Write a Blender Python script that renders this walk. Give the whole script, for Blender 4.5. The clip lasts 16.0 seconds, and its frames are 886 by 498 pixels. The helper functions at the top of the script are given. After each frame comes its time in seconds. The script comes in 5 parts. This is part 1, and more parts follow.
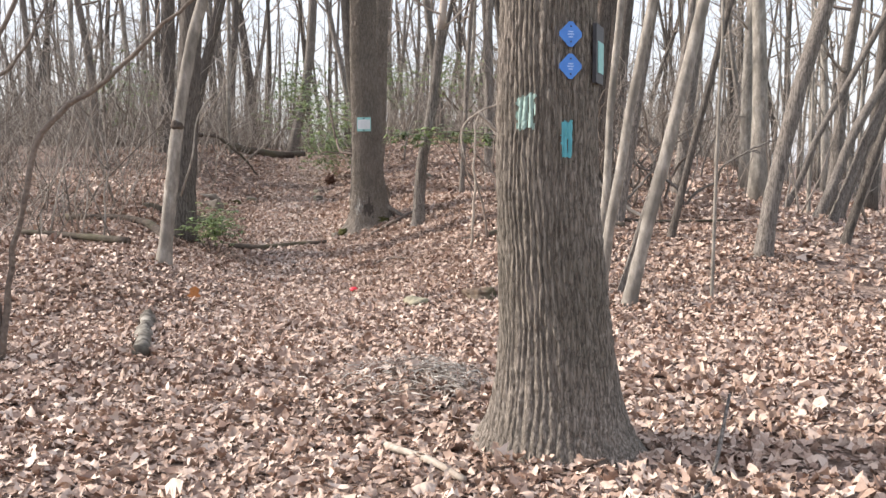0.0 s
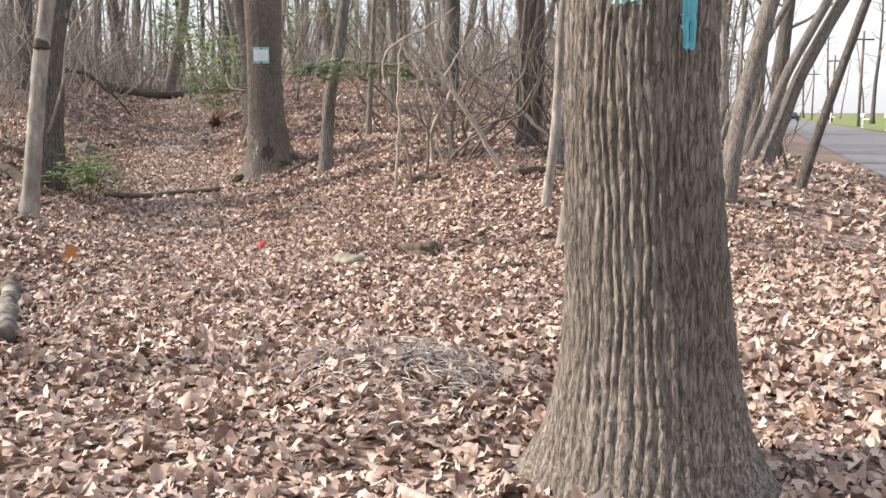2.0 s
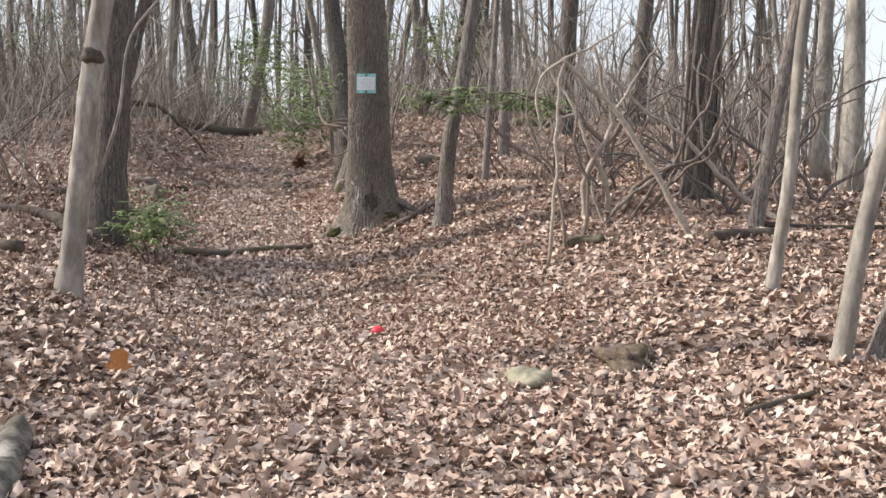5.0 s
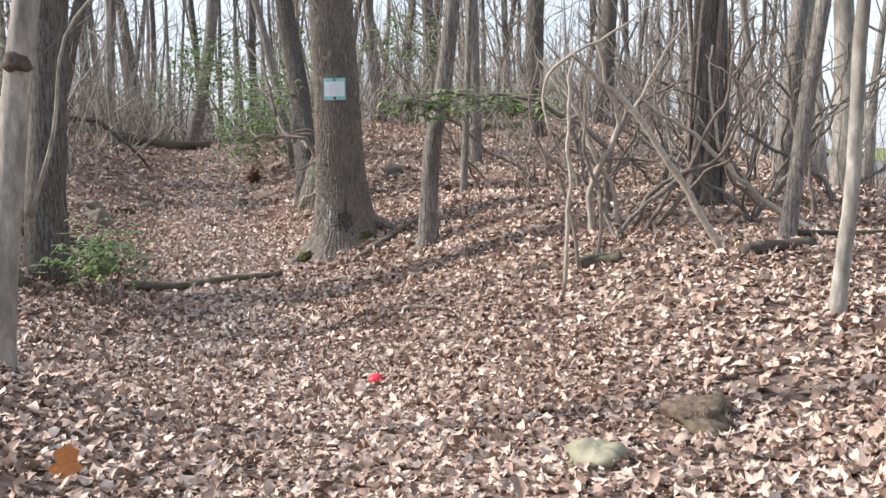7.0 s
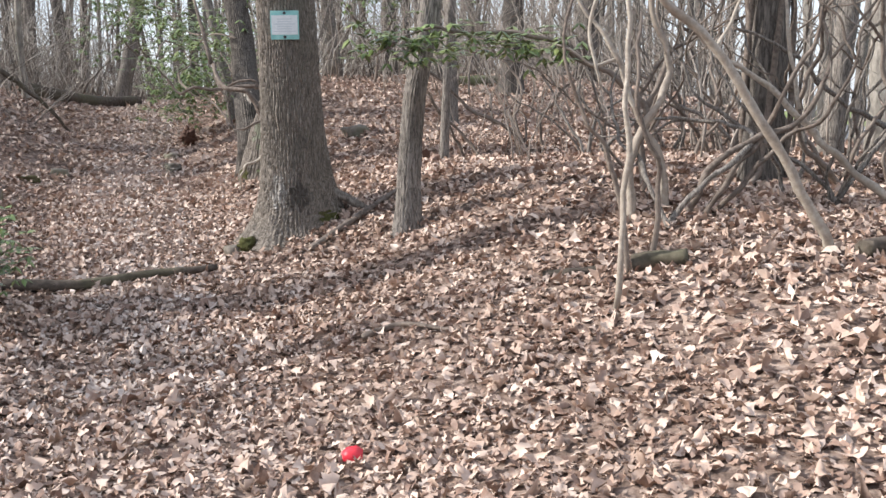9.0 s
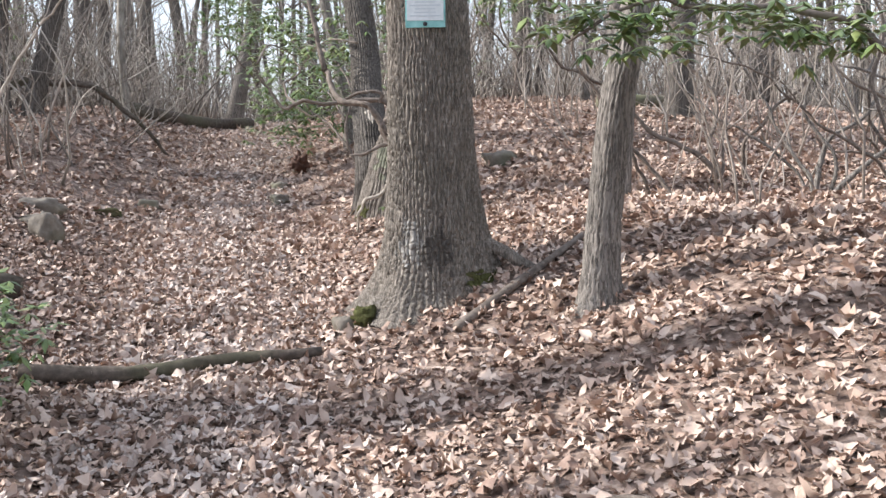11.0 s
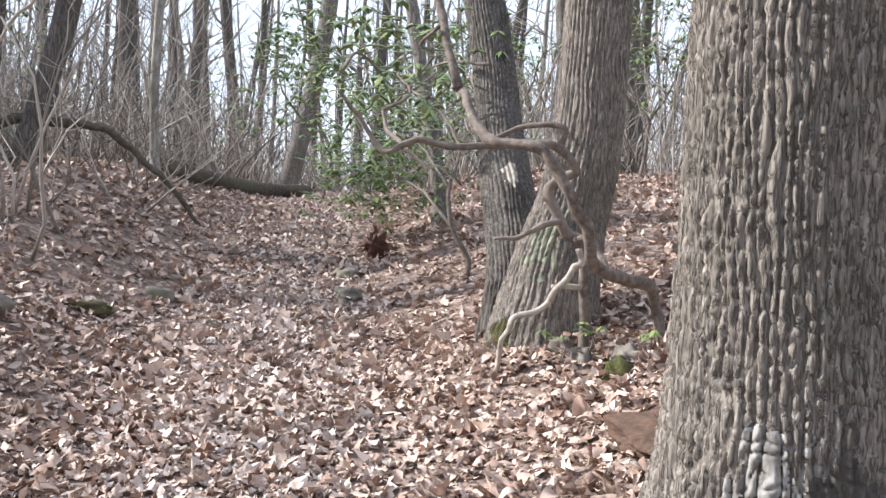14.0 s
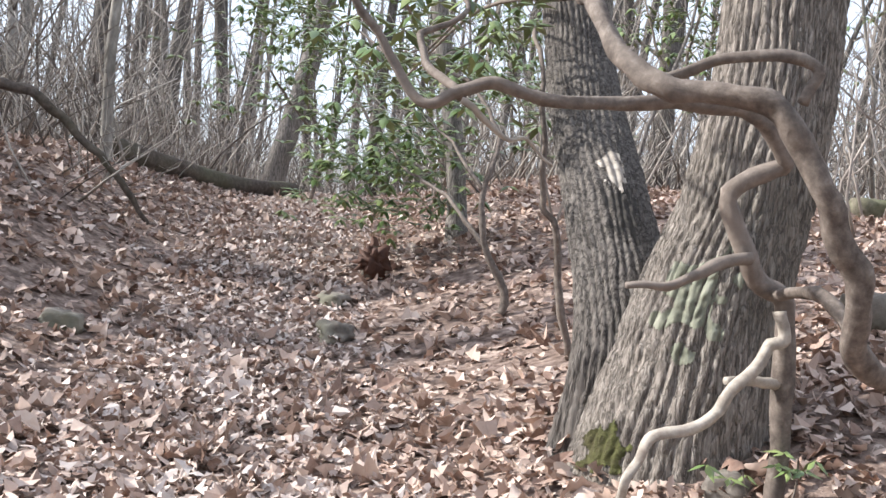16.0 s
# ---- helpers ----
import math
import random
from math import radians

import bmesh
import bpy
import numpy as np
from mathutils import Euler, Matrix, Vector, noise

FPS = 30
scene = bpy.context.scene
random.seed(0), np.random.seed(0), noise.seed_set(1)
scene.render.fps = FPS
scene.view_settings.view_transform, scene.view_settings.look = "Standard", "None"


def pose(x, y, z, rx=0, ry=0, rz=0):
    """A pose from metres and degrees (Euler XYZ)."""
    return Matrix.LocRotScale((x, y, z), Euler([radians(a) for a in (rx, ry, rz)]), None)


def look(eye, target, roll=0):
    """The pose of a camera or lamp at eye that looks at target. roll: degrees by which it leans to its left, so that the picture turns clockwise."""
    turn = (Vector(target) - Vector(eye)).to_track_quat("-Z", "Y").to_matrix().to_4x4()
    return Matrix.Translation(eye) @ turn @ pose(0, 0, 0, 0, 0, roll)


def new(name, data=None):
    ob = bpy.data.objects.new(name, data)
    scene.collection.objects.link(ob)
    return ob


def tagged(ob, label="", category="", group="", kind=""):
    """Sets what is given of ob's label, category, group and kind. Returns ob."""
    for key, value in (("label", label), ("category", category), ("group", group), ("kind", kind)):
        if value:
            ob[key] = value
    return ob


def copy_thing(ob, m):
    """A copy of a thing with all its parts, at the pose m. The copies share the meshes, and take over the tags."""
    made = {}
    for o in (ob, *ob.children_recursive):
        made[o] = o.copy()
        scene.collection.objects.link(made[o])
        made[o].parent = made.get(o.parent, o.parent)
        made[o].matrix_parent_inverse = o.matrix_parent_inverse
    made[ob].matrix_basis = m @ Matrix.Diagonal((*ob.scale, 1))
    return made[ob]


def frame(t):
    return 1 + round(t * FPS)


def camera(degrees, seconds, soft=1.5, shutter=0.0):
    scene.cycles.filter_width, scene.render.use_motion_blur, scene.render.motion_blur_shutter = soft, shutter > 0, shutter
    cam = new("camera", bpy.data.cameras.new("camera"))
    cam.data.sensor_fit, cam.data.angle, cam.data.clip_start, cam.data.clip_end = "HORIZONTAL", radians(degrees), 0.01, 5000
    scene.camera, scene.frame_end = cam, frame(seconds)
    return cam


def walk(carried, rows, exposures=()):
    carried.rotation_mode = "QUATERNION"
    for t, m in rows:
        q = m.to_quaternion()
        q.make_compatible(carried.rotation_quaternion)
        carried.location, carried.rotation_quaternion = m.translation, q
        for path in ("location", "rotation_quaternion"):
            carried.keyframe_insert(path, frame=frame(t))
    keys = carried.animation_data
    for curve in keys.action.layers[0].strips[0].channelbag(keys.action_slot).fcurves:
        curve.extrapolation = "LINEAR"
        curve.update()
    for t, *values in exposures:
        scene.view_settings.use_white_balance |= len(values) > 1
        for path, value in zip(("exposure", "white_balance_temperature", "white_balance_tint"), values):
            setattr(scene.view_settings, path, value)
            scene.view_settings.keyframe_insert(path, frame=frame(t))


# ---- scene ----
cam = camera(49.2, 16.0, soft=1.5)
PATH = [
    (0, (0.171, 0.302, 1.374), (0.141, 2.294, 1.198), -0.2),
    (0.5, (-0.04, 0.723, 1.335), (0.052, 2.705, 1.085), 1.1),
    (1, (-0.166, 1.19, 1.317), (-0.116, 3.172, 1.056), -0.9),
    (1.5, (-0.313, 1.616, 1.291), (-0.192, 3.595, 1.027), -1.2),
    (2, (-0.405, 2.007, 1.209), (-0.18, 3.974, 0.928), 0.1),
    (2.5, (-0.442, 2.509, 1.239), (-0.275, 4.479, 0.934), 0.7),
    (3, (-0.59, 3.001, 1.256), (-0.4, 4.967, 0.938), 0.6),
    (3.5, (-0.737, 3.573, 1.181), (-0.569, 5.542, 0.873), -0.5),
    (4, (-0.906, 4.195, 1.158), (-0.938, 6.161, 0.792), -2.2),
    (4.5, (-0.99, 4.628, 1.185), (-0.988, 6.608, 0.898), -0.9),
    (5, (-1.062, 4.999, 1.218), (-0.967, 6.987, 1.018), 0.8),
    (5.2, (-1.058, 5.154, 1.209), (-0.958, 7.142, 1.013), -0.8),
    (7.3, (-1.464, 6.635, 1.291), (-1.234, 8.613, 1.101), -0.4),
    (7.5, (-1.476, 6.915, 1.273), (-1.211, 8.887, 1.07), 1.2),
    (8, (-1.455, 7.563, 1.237), (-1.147, 9.515, 0.932), -1.8),
    (8.2, (-1.491, 7.822, 1.245), (-1.189, 9.774, 0.931), -3.3),
    (10.3, (-1.38, 10.4, 1.285), (-1.081, 12.37, 1.108), 4.3),
    (10.5, (-1.431, 10.717, 1.254), (-1.219, 12.697, 1.068), 1.5),
    (11, (-1.59, 11.412, 1.235), (-1.518, 13.399, 1.019), -0.4),
    (11.5, (-1.705, 12.078, 1.191), (-1.679, 14.068, 0.989), 2.9),
    (12, (-1.836, 12.784, 1.182), (-1.873, 14.773, 0.975), -0.0),
    (12.5, (-2.016, 13.431, 1.221), (-2.103, 15.426, 1.12), 0.5),
    (13, (-2.144, 14.021, 1.21), (-2.207, 16.02, 1.194), 0.7),
    (13.5, (-2.223, 14.654, 1.131), (-2.343, 16.65, 1.064), -3.8),
    (14, (-2.305, 15.214, 1.195), (-2.325, 17.214, 1.146), 2.2),
    (14.5, (-2.27, 15.984, 1.198), (-2.183, 17.98, 1.109), 3.3),
    (15, (-2.402, 16.615, 1.181), (-2.408, 18.613, 1.091), 0.3),
    (15.5, (-2.521, 17.037, 1.213), (-2.55, 19.035, 1.138), 2.1),
    (16, (-2.585, 17.61, 1.218), (-2.583, 19.61, 1.192), 5.4),
]
walk(cam, [(t, look(eye, target, roll)) for t, eye, target, roll in PATH],
     [(0.0, 0.47, 6600, 13), (3.0, 0.47, 6720, 13), (5.0, 0.31, 6540, 11), (7.5, 0.46, 6200, 10), (8.2, 0.42, 6220, 10), (10.4, 0.55, 6180, 10), (12.4, 0.75, 5960, 10), (14.0, 0.76, 5980, 10), (15.0, 0.71, 6020, 10), (16.0, 0.76, 6020, 10)])

# ---------------------------------------------------------------- light
SUN_AZ, SUN_EL = -82.0, 33.0        # degrees right of +y, and above the horizon
world = bpy.data.worlds.new("sky")
scene.world = world
world.use_nodes = True
wn = world.node_tree
sky = wn.nodes.new("ShaderNodeTexSky")
sky.sky_type = "NISHITA"
sky.sun_disc = False
sky.sun_elevation = radians(SUN_EL)
sky.sun_rotation = radians(SUN_AZ)
sky.dust_density = 2.0
sky.air_density = 1.0
haze = wn.nodes.new("ShaderNodeMix")
haze.data_type = "RGBA"
haze.inputs[0].default_value = 0.6          # thin bright winter cloud
haze.inputs[7].default_value = (6.2, 6.45, 7.0, 1)
wn.links.new(sky.outputs[0], haze.inputs[6])
wn.links.new(haze.outputs[2], wn.nodes["Background"].inputs[0])
wn.nodes["Background"].inputs[1].default_value = 0.15
sun = new("sun", bpy.data.lights.new("sun", "SUN"))
sun.data.energy, sun.data.angle, sun.data.color = 5.0, radians(1.0), (1.0, 0.93, 0.84)
away = Vector((math.sin(radians(SUN_AZ)) * math.cos(radians(SUN_EL)), math.cos(radians(SUN_AZ)) * math.cos(radians(SUN_EL)), math.sin(radians(SUN_EL))))
sun.matrix_world = look(away * 60, (0, 0, 0))


# ---------------------------------------------------------------- materials
def surface(name, stops, scale=(1, 1, 1), grain=9.0, rough=0.85, bump=0.35, dist=0.01, stain=None, vary=0.25, island=False, per_object=False, spec=0.3):
    """Colour ramp over stretched noise, large stains, and bump."""
    m = bpy.data.materials.new(name)
    m.use_nodes = True
    nt = m.node_tree
    bsdf = nt.nodes["Principled BSDF"]
    bsdf.inputs["Roughness"].default_value = rough
    bsdf.inputs["Specular IOR Level"].default_value = spec
    tc, info = nt.nodes.new("ShaderNodeTexCoord"), nt.nodes.new("ShaderNodeObjectInfo")
    off = nt.nodes.new("ShaderNodeVectorMath")
    off.operation = "MULTIPLY_ADD"
    off.inputs[1].default_value = scale
    shift = nt.nodes.new("ShaderNodeVectorMath")
    shift.operation = "SCALE"
    shift.inputs[0].default_value = (37.0, 19.0, 53.0)
    nt.links.new(info.outputs["Random"], shift.inputs["Scale"])
    nt.links.new(tc.outputs["Object"], off.inputs[0])
    nt.links.new(shift.outputs[0], off.inputs[2])
    n1 = nt.nodes.new("ShaderNodeTexNoise")
    n1.inputs["Scale"].default_value, n1.inputs["Detail"].default_value, n1.inputs["Roughness"].default_value = grain, 6.0, 0.65
    nt.links.new(off.outputs[0], n1.inputs["Vector"])
    ramp = nt.nodes.new("ShaderNodeValToRGB")
    el = ramp.color_ramp.elements
    while len(el) < len(stops):
        el.new(0.5)
    for e, (at, col) in zip(el, stops):
        e.position, e.color = at, (*col, 1)
    factor = n1.outputs["Fac"]
    if island or per_object:
        geo = nt.nodes.new("ShaderNodeNewGeometry")
        mixv = nt.nodes.new("ShaderNodeMath")
        mixv.operation = "MULTIPLY_ADD"
        mixv.inputs[1].default_value = 0.35
        add = nt.nodes.new("ShaderNodeMath")
        add.operation = "MULTIPLY"
        add.inputs[1].default_value = 0.72
        nt.links.new(geo.outputs["Random Per Island"] if island else info.outputs["Random"], add.inputs[0])
        nt.links.new(n1.outputs["Fac"], mixv.inputs[0])
        nt.links.new(add.outputs[0], mixv.inputs[2])
        factor = mixv.outputs[0]
    nt.links.new(factor, ramp.inputs[0])
    n2 = nt.nodes.new("ShaderNodeTexNoise")
    n2.inputs["Scale"].default_value, n2.inputs["Detail"].default_value = 1.7, 3.0
    nt.links.new(tc.outputs["Object"], n2.inputs["Vector"])
    mix = nt.nodes.new("ShaderNodeMix")
    mix.data_type = "RGBA"
    lo = nt.nodes.new("ShaderNodeMapRange")
    lo.inputs[1].default_value, lo.inputs[2].default_value = 0.45, 0.75
    lo.inputs[3].default_value, lo.inputs[4].default_value = 0.0, vary * 2
    nt.links.new(n2.outputs["Fac"], lo.inputs[0])
    nt.links.new(lo.outputs[0], mix.inputs[0])
    nt.links.new(ramp.outputs[0], mix.inputs[6])
    mix.inputs[7].default_value = (*(stain or stops[0][1]), 1)
    nt.links.new(mix.outputs[2], bsdf.inputs["Base Color"])
    if bump:
        b = nt.nodes.new("ShaderNodeBump")
        b.inputs["Strength"].default_value, b.inputs["Distance"].default_value = bump, dist
        nt.links.new(n1.outputs["Fac"], b.inputs["Height"])
        nt.links.new(b.outputs[0], bsdf.inputs["Normal"])
    return m


def bark(name, stops, cells, stretch, depth, stain, vary=0.3, fissure=0.4):
    """Long plates of bark parted by dark cracks."""
    m = surface(name, stops, (1, 1, stretch), cells * 1.7, 0.92, 0.0, 0.01, stain, vary, spec=0.2)
    nt = m.node_tree
    bsdf = nt.nodes["Principled BSDF"]
    tc = nt.nodes["Texture Coordinate"]
    wob = nt.nodes.new("ShaderNodeTexNoise")
    wob.inputs["Scale"].default_value, wob.inputs["Detail"].default_value = 6.0, 2.0
    nt.links.new(tc.outputs["Object"], wob.inputs["Vector"])
    warp = nt.nodes.new("ShaderNodeVectorMath")
    warp.operation = "MULTIPLY_ADD"
    warp.inputs[1].default_value = (0.03, 0.03, 0.1)
    nt.links.new(wob.outputs["Color"], warp.inputs[0])
    nt.links.new(tc.outputs["Object"], warp.inputs[2])
    flat = nt.nodes.new("ShaderNodeVectorMath")
    flat.operation = "MULTIPLY"
    flat.inputs[1].default_value = (1, 1, stretch)
    nt.links.new(warp.outputs[0], flat.inputs[0])
    vor = nt.nodes.new("ShaderNodeTexNoise")
    vor.inputs["Scale"].default_value, vor.inputs["Detail"].default_value, vor.inputs["Roughness"].default_value = cells, 3.0, 0.6
    nt.links.new(flat.outputs[0], vor.inputs["Vector"])
    mid = nt.nodes.new("ShaderNodeMath")
    mid.operation = "SUBTRACT"
    mid.inputs[1].default_value = 0.5
    nt.links.new(vor.outputs["Fac"], mid.inputs[0])
    off0 = nt.nodes.new("ShaderNodeMath")
    off0.operation = "ABSOLUTE"
    nt.links.new(mid.outputs[0], off0.inputs[0])
    crack = nt.nodes.new("ShaderNodeMapRange")
    crack.inputs[1].default_value, crack.inputs[2].default_value = 0.0, 0.07
    crack.inputs[3].default_value, crack.inputs[4].default_value = fissure, 1.0
    nt.links.new(off0.outputs[0], crack.inputs[0])
    mul = nt.nodes.new("ShaderNodeMix")
    mul.data_type, mul.blend_type = "RGBA", "MULTIPLY"
    mul.inputs[0].default_value = 1.0
    src = bsdf.inputs["Base Color"].links[0].from_socket
    nt.links.new(src, mul.inputs[6])
    nt.links.new(crack.outputs[0], mul.inputs[7])
    nt.links.new(mul.outputs[2], bsdf.inputs["Base Color"])
    b = nt.nodes.new("ShaderNodeBump")
    b.inputs["Strength"].default_value, b.inputs["Distance"].default_value = 0.9, depth
    nt.links.new(crack.outputs[0], b.inputs["Height"])
    nt.links.new(b.outputs[0], bsdf.inputs["Normal"])
    return m


OAK_BARK = bark("ridged_bark", [(0.3, (0.125, 0.108, 0.092)), (0.5, (0.235, 0.205, 0.175)), (0.7, (0.40, 0.36, 0.315))], 62, 0.13, 0.008, (0.15, 0.135, 0.11), 0.35, 0.5)
GREY_BARK = bark("grey_bark", [(0.3, (0.14, 0.125, 0.112)), (0.55, (0.26, 0.235, 0.21)), (0.75, (0.40, 0.37, 0.335))], 40, 0.12, 0.005, (0.17, 0.15, 0.13))
DARK_BARK = bark("dark_bark", [(0.3, (0.085, 0.074, 0.066)), (0.55, (0.155, 0.138, 0.122)), (0.75, (0.26, 0.235, 0.205))], 36, 0.10, 0.006, (0.10, 0.088, 0.075))
PALE_BARK = surface("pale_smooth_bark", [(0.3, (0.15, 0.137, 0.118)), (0.5, (0.28, 0.258, 0.225)), (0.75, (0.46, 0.43, 0.385))], (1, 1, 0.35), 18, 0.85, 0.5, 0.008, (0.13, 0.118, 0.10), 0.5)
MOTTLED = surface("mottled_log_bark", [(0.40, (0.05, 0.042, 0.035)), (0.50, (0.17, 0.155, 0.13)), (0.64, (0.36, 0.34, 0.30))], (1, 1, 1), 7, 0.95, 0.7, 0.012, (0.09, 0.08, 0.065), 0.6)
LAUREL_BARK = surface("laurel_bark", [(0.3, (0.07, 0.055, 0.046)), (0.55, (0.165, 0.135, 0.113)), (0.8, (0.31, 0.265, 0.225))], (1, 1, 1), 30, 0.85, 0.7, 0.006, (0.26, 0.215, 0.18), 0.4)
DEAD_WOOD = surface("weathered_dead_wood", [(0.3, (0.24, 0.205, 0.17)), (0.55, (0.40, 0.355, 0.30)), (0.8, (0.58, 0.53, 0.46))], (1, 1, 1), 24, 0.75, 0.5, 0.005, (0.24, 0.195, 0.155), 0.4)
LOG_BARK = surface("rotting_log_bark", [(0.3, (0.045, 0.036, 0.03)), (0.55, (0.105, 0.085, 0.07)), (0.8, (0.20, 0.165, 0.138))], (1, 1, 1), 18, 0.95, 0.7, 0.012, (0.12, 0.12, 0.07), 0.35)
TWIGS = surface("thin_twigs", [(0.3, (0.20, 0.17, 0.148)), (0.55, (0.36, 0.315, 0.275)), (0.8, (0.54, 0.49, 0.43))], (1, 1, 1), 2.2, 0.85, 0, 0.01, (0.2, 0.17, 0.14), 0.3)
BRUSH = surface("brush_twigs", [(0.3, (0.13, 0.11, 0.095)), (0.55, (0.26, 0.23, 0.20)), (0.8, (0.44, 0.405, 0.36))], (1, 1, 1), 1.5, 0.9, 0, 0.01, (0.15, 0.13, 0.11), 0.3, island=True)
LITTER = [(0.06, (0.085, 0.052, 0.038)), (0.22, (0.23, 0.145, 0.108)), (0.40, (0.39, 0.275, 0.215)), (0.58, (0.52, 0.39, 0.315)), (0.76, (0.61, 0.475, 0.39)), (0.97, (0.70, 0.59, 0.505))]
LEAF = surface("dead_leaf", LITTER, (1, 1, 1), 45, 0.52, 0.25, 0.003, (0.22, 0.15, 0.11), 0.2, island=True, spec=0.4)
LEAF_PALE = surface("pale_trodden_leaf", [(0.06, (0.20, 0.15, 0.125)), (0.3, (0.42, 0.335, 0.29)), (0.6, (0.56, 0.465, 0.41)), (0.95, (0.70, 0.62, 0.56))], (1, 1, 1), 45, 0.55, 0.25, 0.003, (0.3, 0.24, 0.2), 0.2, island=True, spec=0.4)
LEAF_ONE = surface("dead_leaf_single", LITTER, (1, 1, 1), 30, 0.5, 0.2, 0.004, (0.22, 0.15, 0.11), 0.2, per_object=True, spec=0.4)
GREEN_LEAF = surface("evergreen_leaf", [(0.1, (0.06, 0.10, 0.033)), (0.5, (0.125, 0.19, 0.06)), (0.9, (0.26, 0.31, 0.12))], (1, 1, 1), 12, 0.32, 0, 0.01, (0.16, 0.18, 0.06), 0.2, island=True, spec=0.5)
STONE = surface("field_stone", [(0.3, (0.10, 0.085, 0.07)), (0.55, (0.19, 0.167, 0.14)), (0.75, (0.32, 0.29, 0.25))], (1, 1, 1), 9, 0.85, 0.6, 0.02, (0.17, 0.19, 0.10), 0.3)
BROWN_STONE = surface("brown_stone", [(0.3, (0.09, 0.062, 0.045)), (0.55, (0.18, 0.135, 0.10)), (0.75, (0.30, 0.24, 0.18))], (1, 1, 1), 16, 0.95, 1.0, 0.03, (0.11, 0.115, 0.06), 0.5)
PALE_STONE = surface("lichened_stone", [(0.3, (0.19, 0.175, 0.12)), (0.55, (0.31, 0.29, 0.21)), (0.75, (0.43, 0.41, 0.31))], (1, 1, 1), 10, 0.9, 0.5, 0.015, (0.30, 0.32, 0.17), 0.3)
MOSS = surface("moss", [(0.3, (0.045, 0.042, 0.018)), (0.55, (0.085, 0.09, 0.03)), (0.8, (0.15, 0.15, 0.055))], (1, 1, 1), 60, 1.0, 0.9, 0.015, (0.09, 0.07, 0.045), 0.6)
ASPHALT = surface("worn_asphalt", [(0.3, (0.13, 0.13, 0.135)), (0.5, (0.19, 0.19, 0.195)), (0.7, (0.25, 0.25, 0.25))], (1, 1, 1), 14, 0.9, 0.3, 0.005, (0.14, 0.14, 0.14), 0.3)
LAWN = surface("winter_lawn", [(0.3, (0.10, 0.14, 0.04)), (0.5, (0.17, 0.22, 0.07)), (0.7, (0.24, 0.28, 0.11))], (1, 1, 1), 5, 0.95, 0.4, 0.02, (0.22, 0.20, 0.10), 0.3)
TEAL_PAINT = surface("teal_painted_board", [(0.3, (0.20, 0.47, 0.46)), (0.6, (0.30, 0.60, 0.58)), (0.8, (0.42, 0.70, 0.67))], (1, 1, 1), 18, 0.6, 0.15, 0.003, (0.25, 0.38, 0.36), 0.2)
PAPER = surface("plastic_covered_notice", [(0.3, (0.62, 0.65, 0.66)), (0.6, (0.76, 0.79, 0.80)), (0.8, (0.85, 0.87, 0.87))], (1, 1, 1), 22, 0.25, 0.1, 0.003, (0.55, 0.60, 0.62), 0.3, spec=0.6)
INK = surface("faded_print", [(0.3, (0.48, 0.53, 0.56)), (0.7, (0.58, 0.63, 0.66))], (1, 1, 1), 30, 0.6, 0)
BLUE = surface("blue_plastic_marker", [(0.3, (0.05, 0.20, 0.62)), (0.7, (0.08, 0.27, 0.74))], (1, 1, 1), 12, 0.35, 0, spec=0.5)
PALE_BLUE = surface("pale_marker_print", [(0.3, (0.35, 0.52, 0.85)), (0.7, (0.45, 0.62, 0.90))], (1, 1, 1), 12, 0.4, 0)
BLAZE_NEW = surface("turquoise_blaze_paint", [(0.3, (0.10, 0.42, 0.50)), (0.7, (0.16, 0.55, 0.62))], (1, 1, 0.3), 40, 0.6, 0.3, 0.004, (0.10, 0.25, 0.28), 0.2)
BLAZE_OLD = surface("faded_blaze_paint", [(0.36, (0.17, 0.19, 0.17)), (0.46, (0.36, 0.54, 0.50)), (0.7, (0.48, 0.66, 0.60))], (1, 1, 0.3), 40, 0.7, 0.3, 0.004, (0.25, 0.32, 0.28), 0.3)
DARK_METAL = surface("dark_metal", [(0.3, (0.03, 0.03, 0.035)), (0.7, (0.06, 0.06, 0.065))], (1, 1, 1), 20, 0.5, 0)
WHITE_PAINT = surface("white_paint", [(0.3, (0.72, 0.72, 0.70)), (0.7, (0.82, 0.82, 0.80))], (1, 1, 1), 8, 0.5, 0.05)
ROOF = surface("grey_shingles", [(0.3, (0.10, 0.10, 0.10)), (0.7, (0.18, 0.17, 0.17))], (1, 1, 4), 6, 0.9, 0.2)
GLASS_DARK = surface("dark_window_glass", [(0.3, (0.02, 0.025, 0.03)), (0.7, (0.04, 0.045, 0.05))], (1, 1, 1), 3, 0.08, 0, spec=0.6)
CAR_PAINT = surface("dark_car_paint", [(0.3, (0.03, 0.03, 0.05)), (0.7, (0.05, 0.05, 0.08))], (1, 1, 1), 3, 0.25, 0, spec=0.6)
RED = surface("red_plastic_flag", [(0.3, (0.60, 0.03, 0.05)), (0.7, (0.75, 0.06, 0.08))], (1, 1, 1), 10, 0.4, 0.1)
ORANGE_LEAF = surface("orange_dead_leaf", [(0.3, (0.36, 0.13, 0.04)), (0.7, (0.52, 0.22, 0.07))], (1, 1, 1), 10, 0.6, 0.1)
RUST = surface("rusty_brown_leaf", [(0.3, (0.05, 0.025, 0.018)), (0.7, (0.14, 0.065, 0.04))], (1, 1, 1), 10, 0.7, 0.2)
DRY_GRASS = surface("bleached_dry_stalks", [(0.1, (0.14, 0.11, 0.09)), (0.45, (0.36, 0.32, 0.28)), (0.8, (0.74, 0.71, 0.66))], (1, 1, 1), 6, 0.8, 0, island=True)
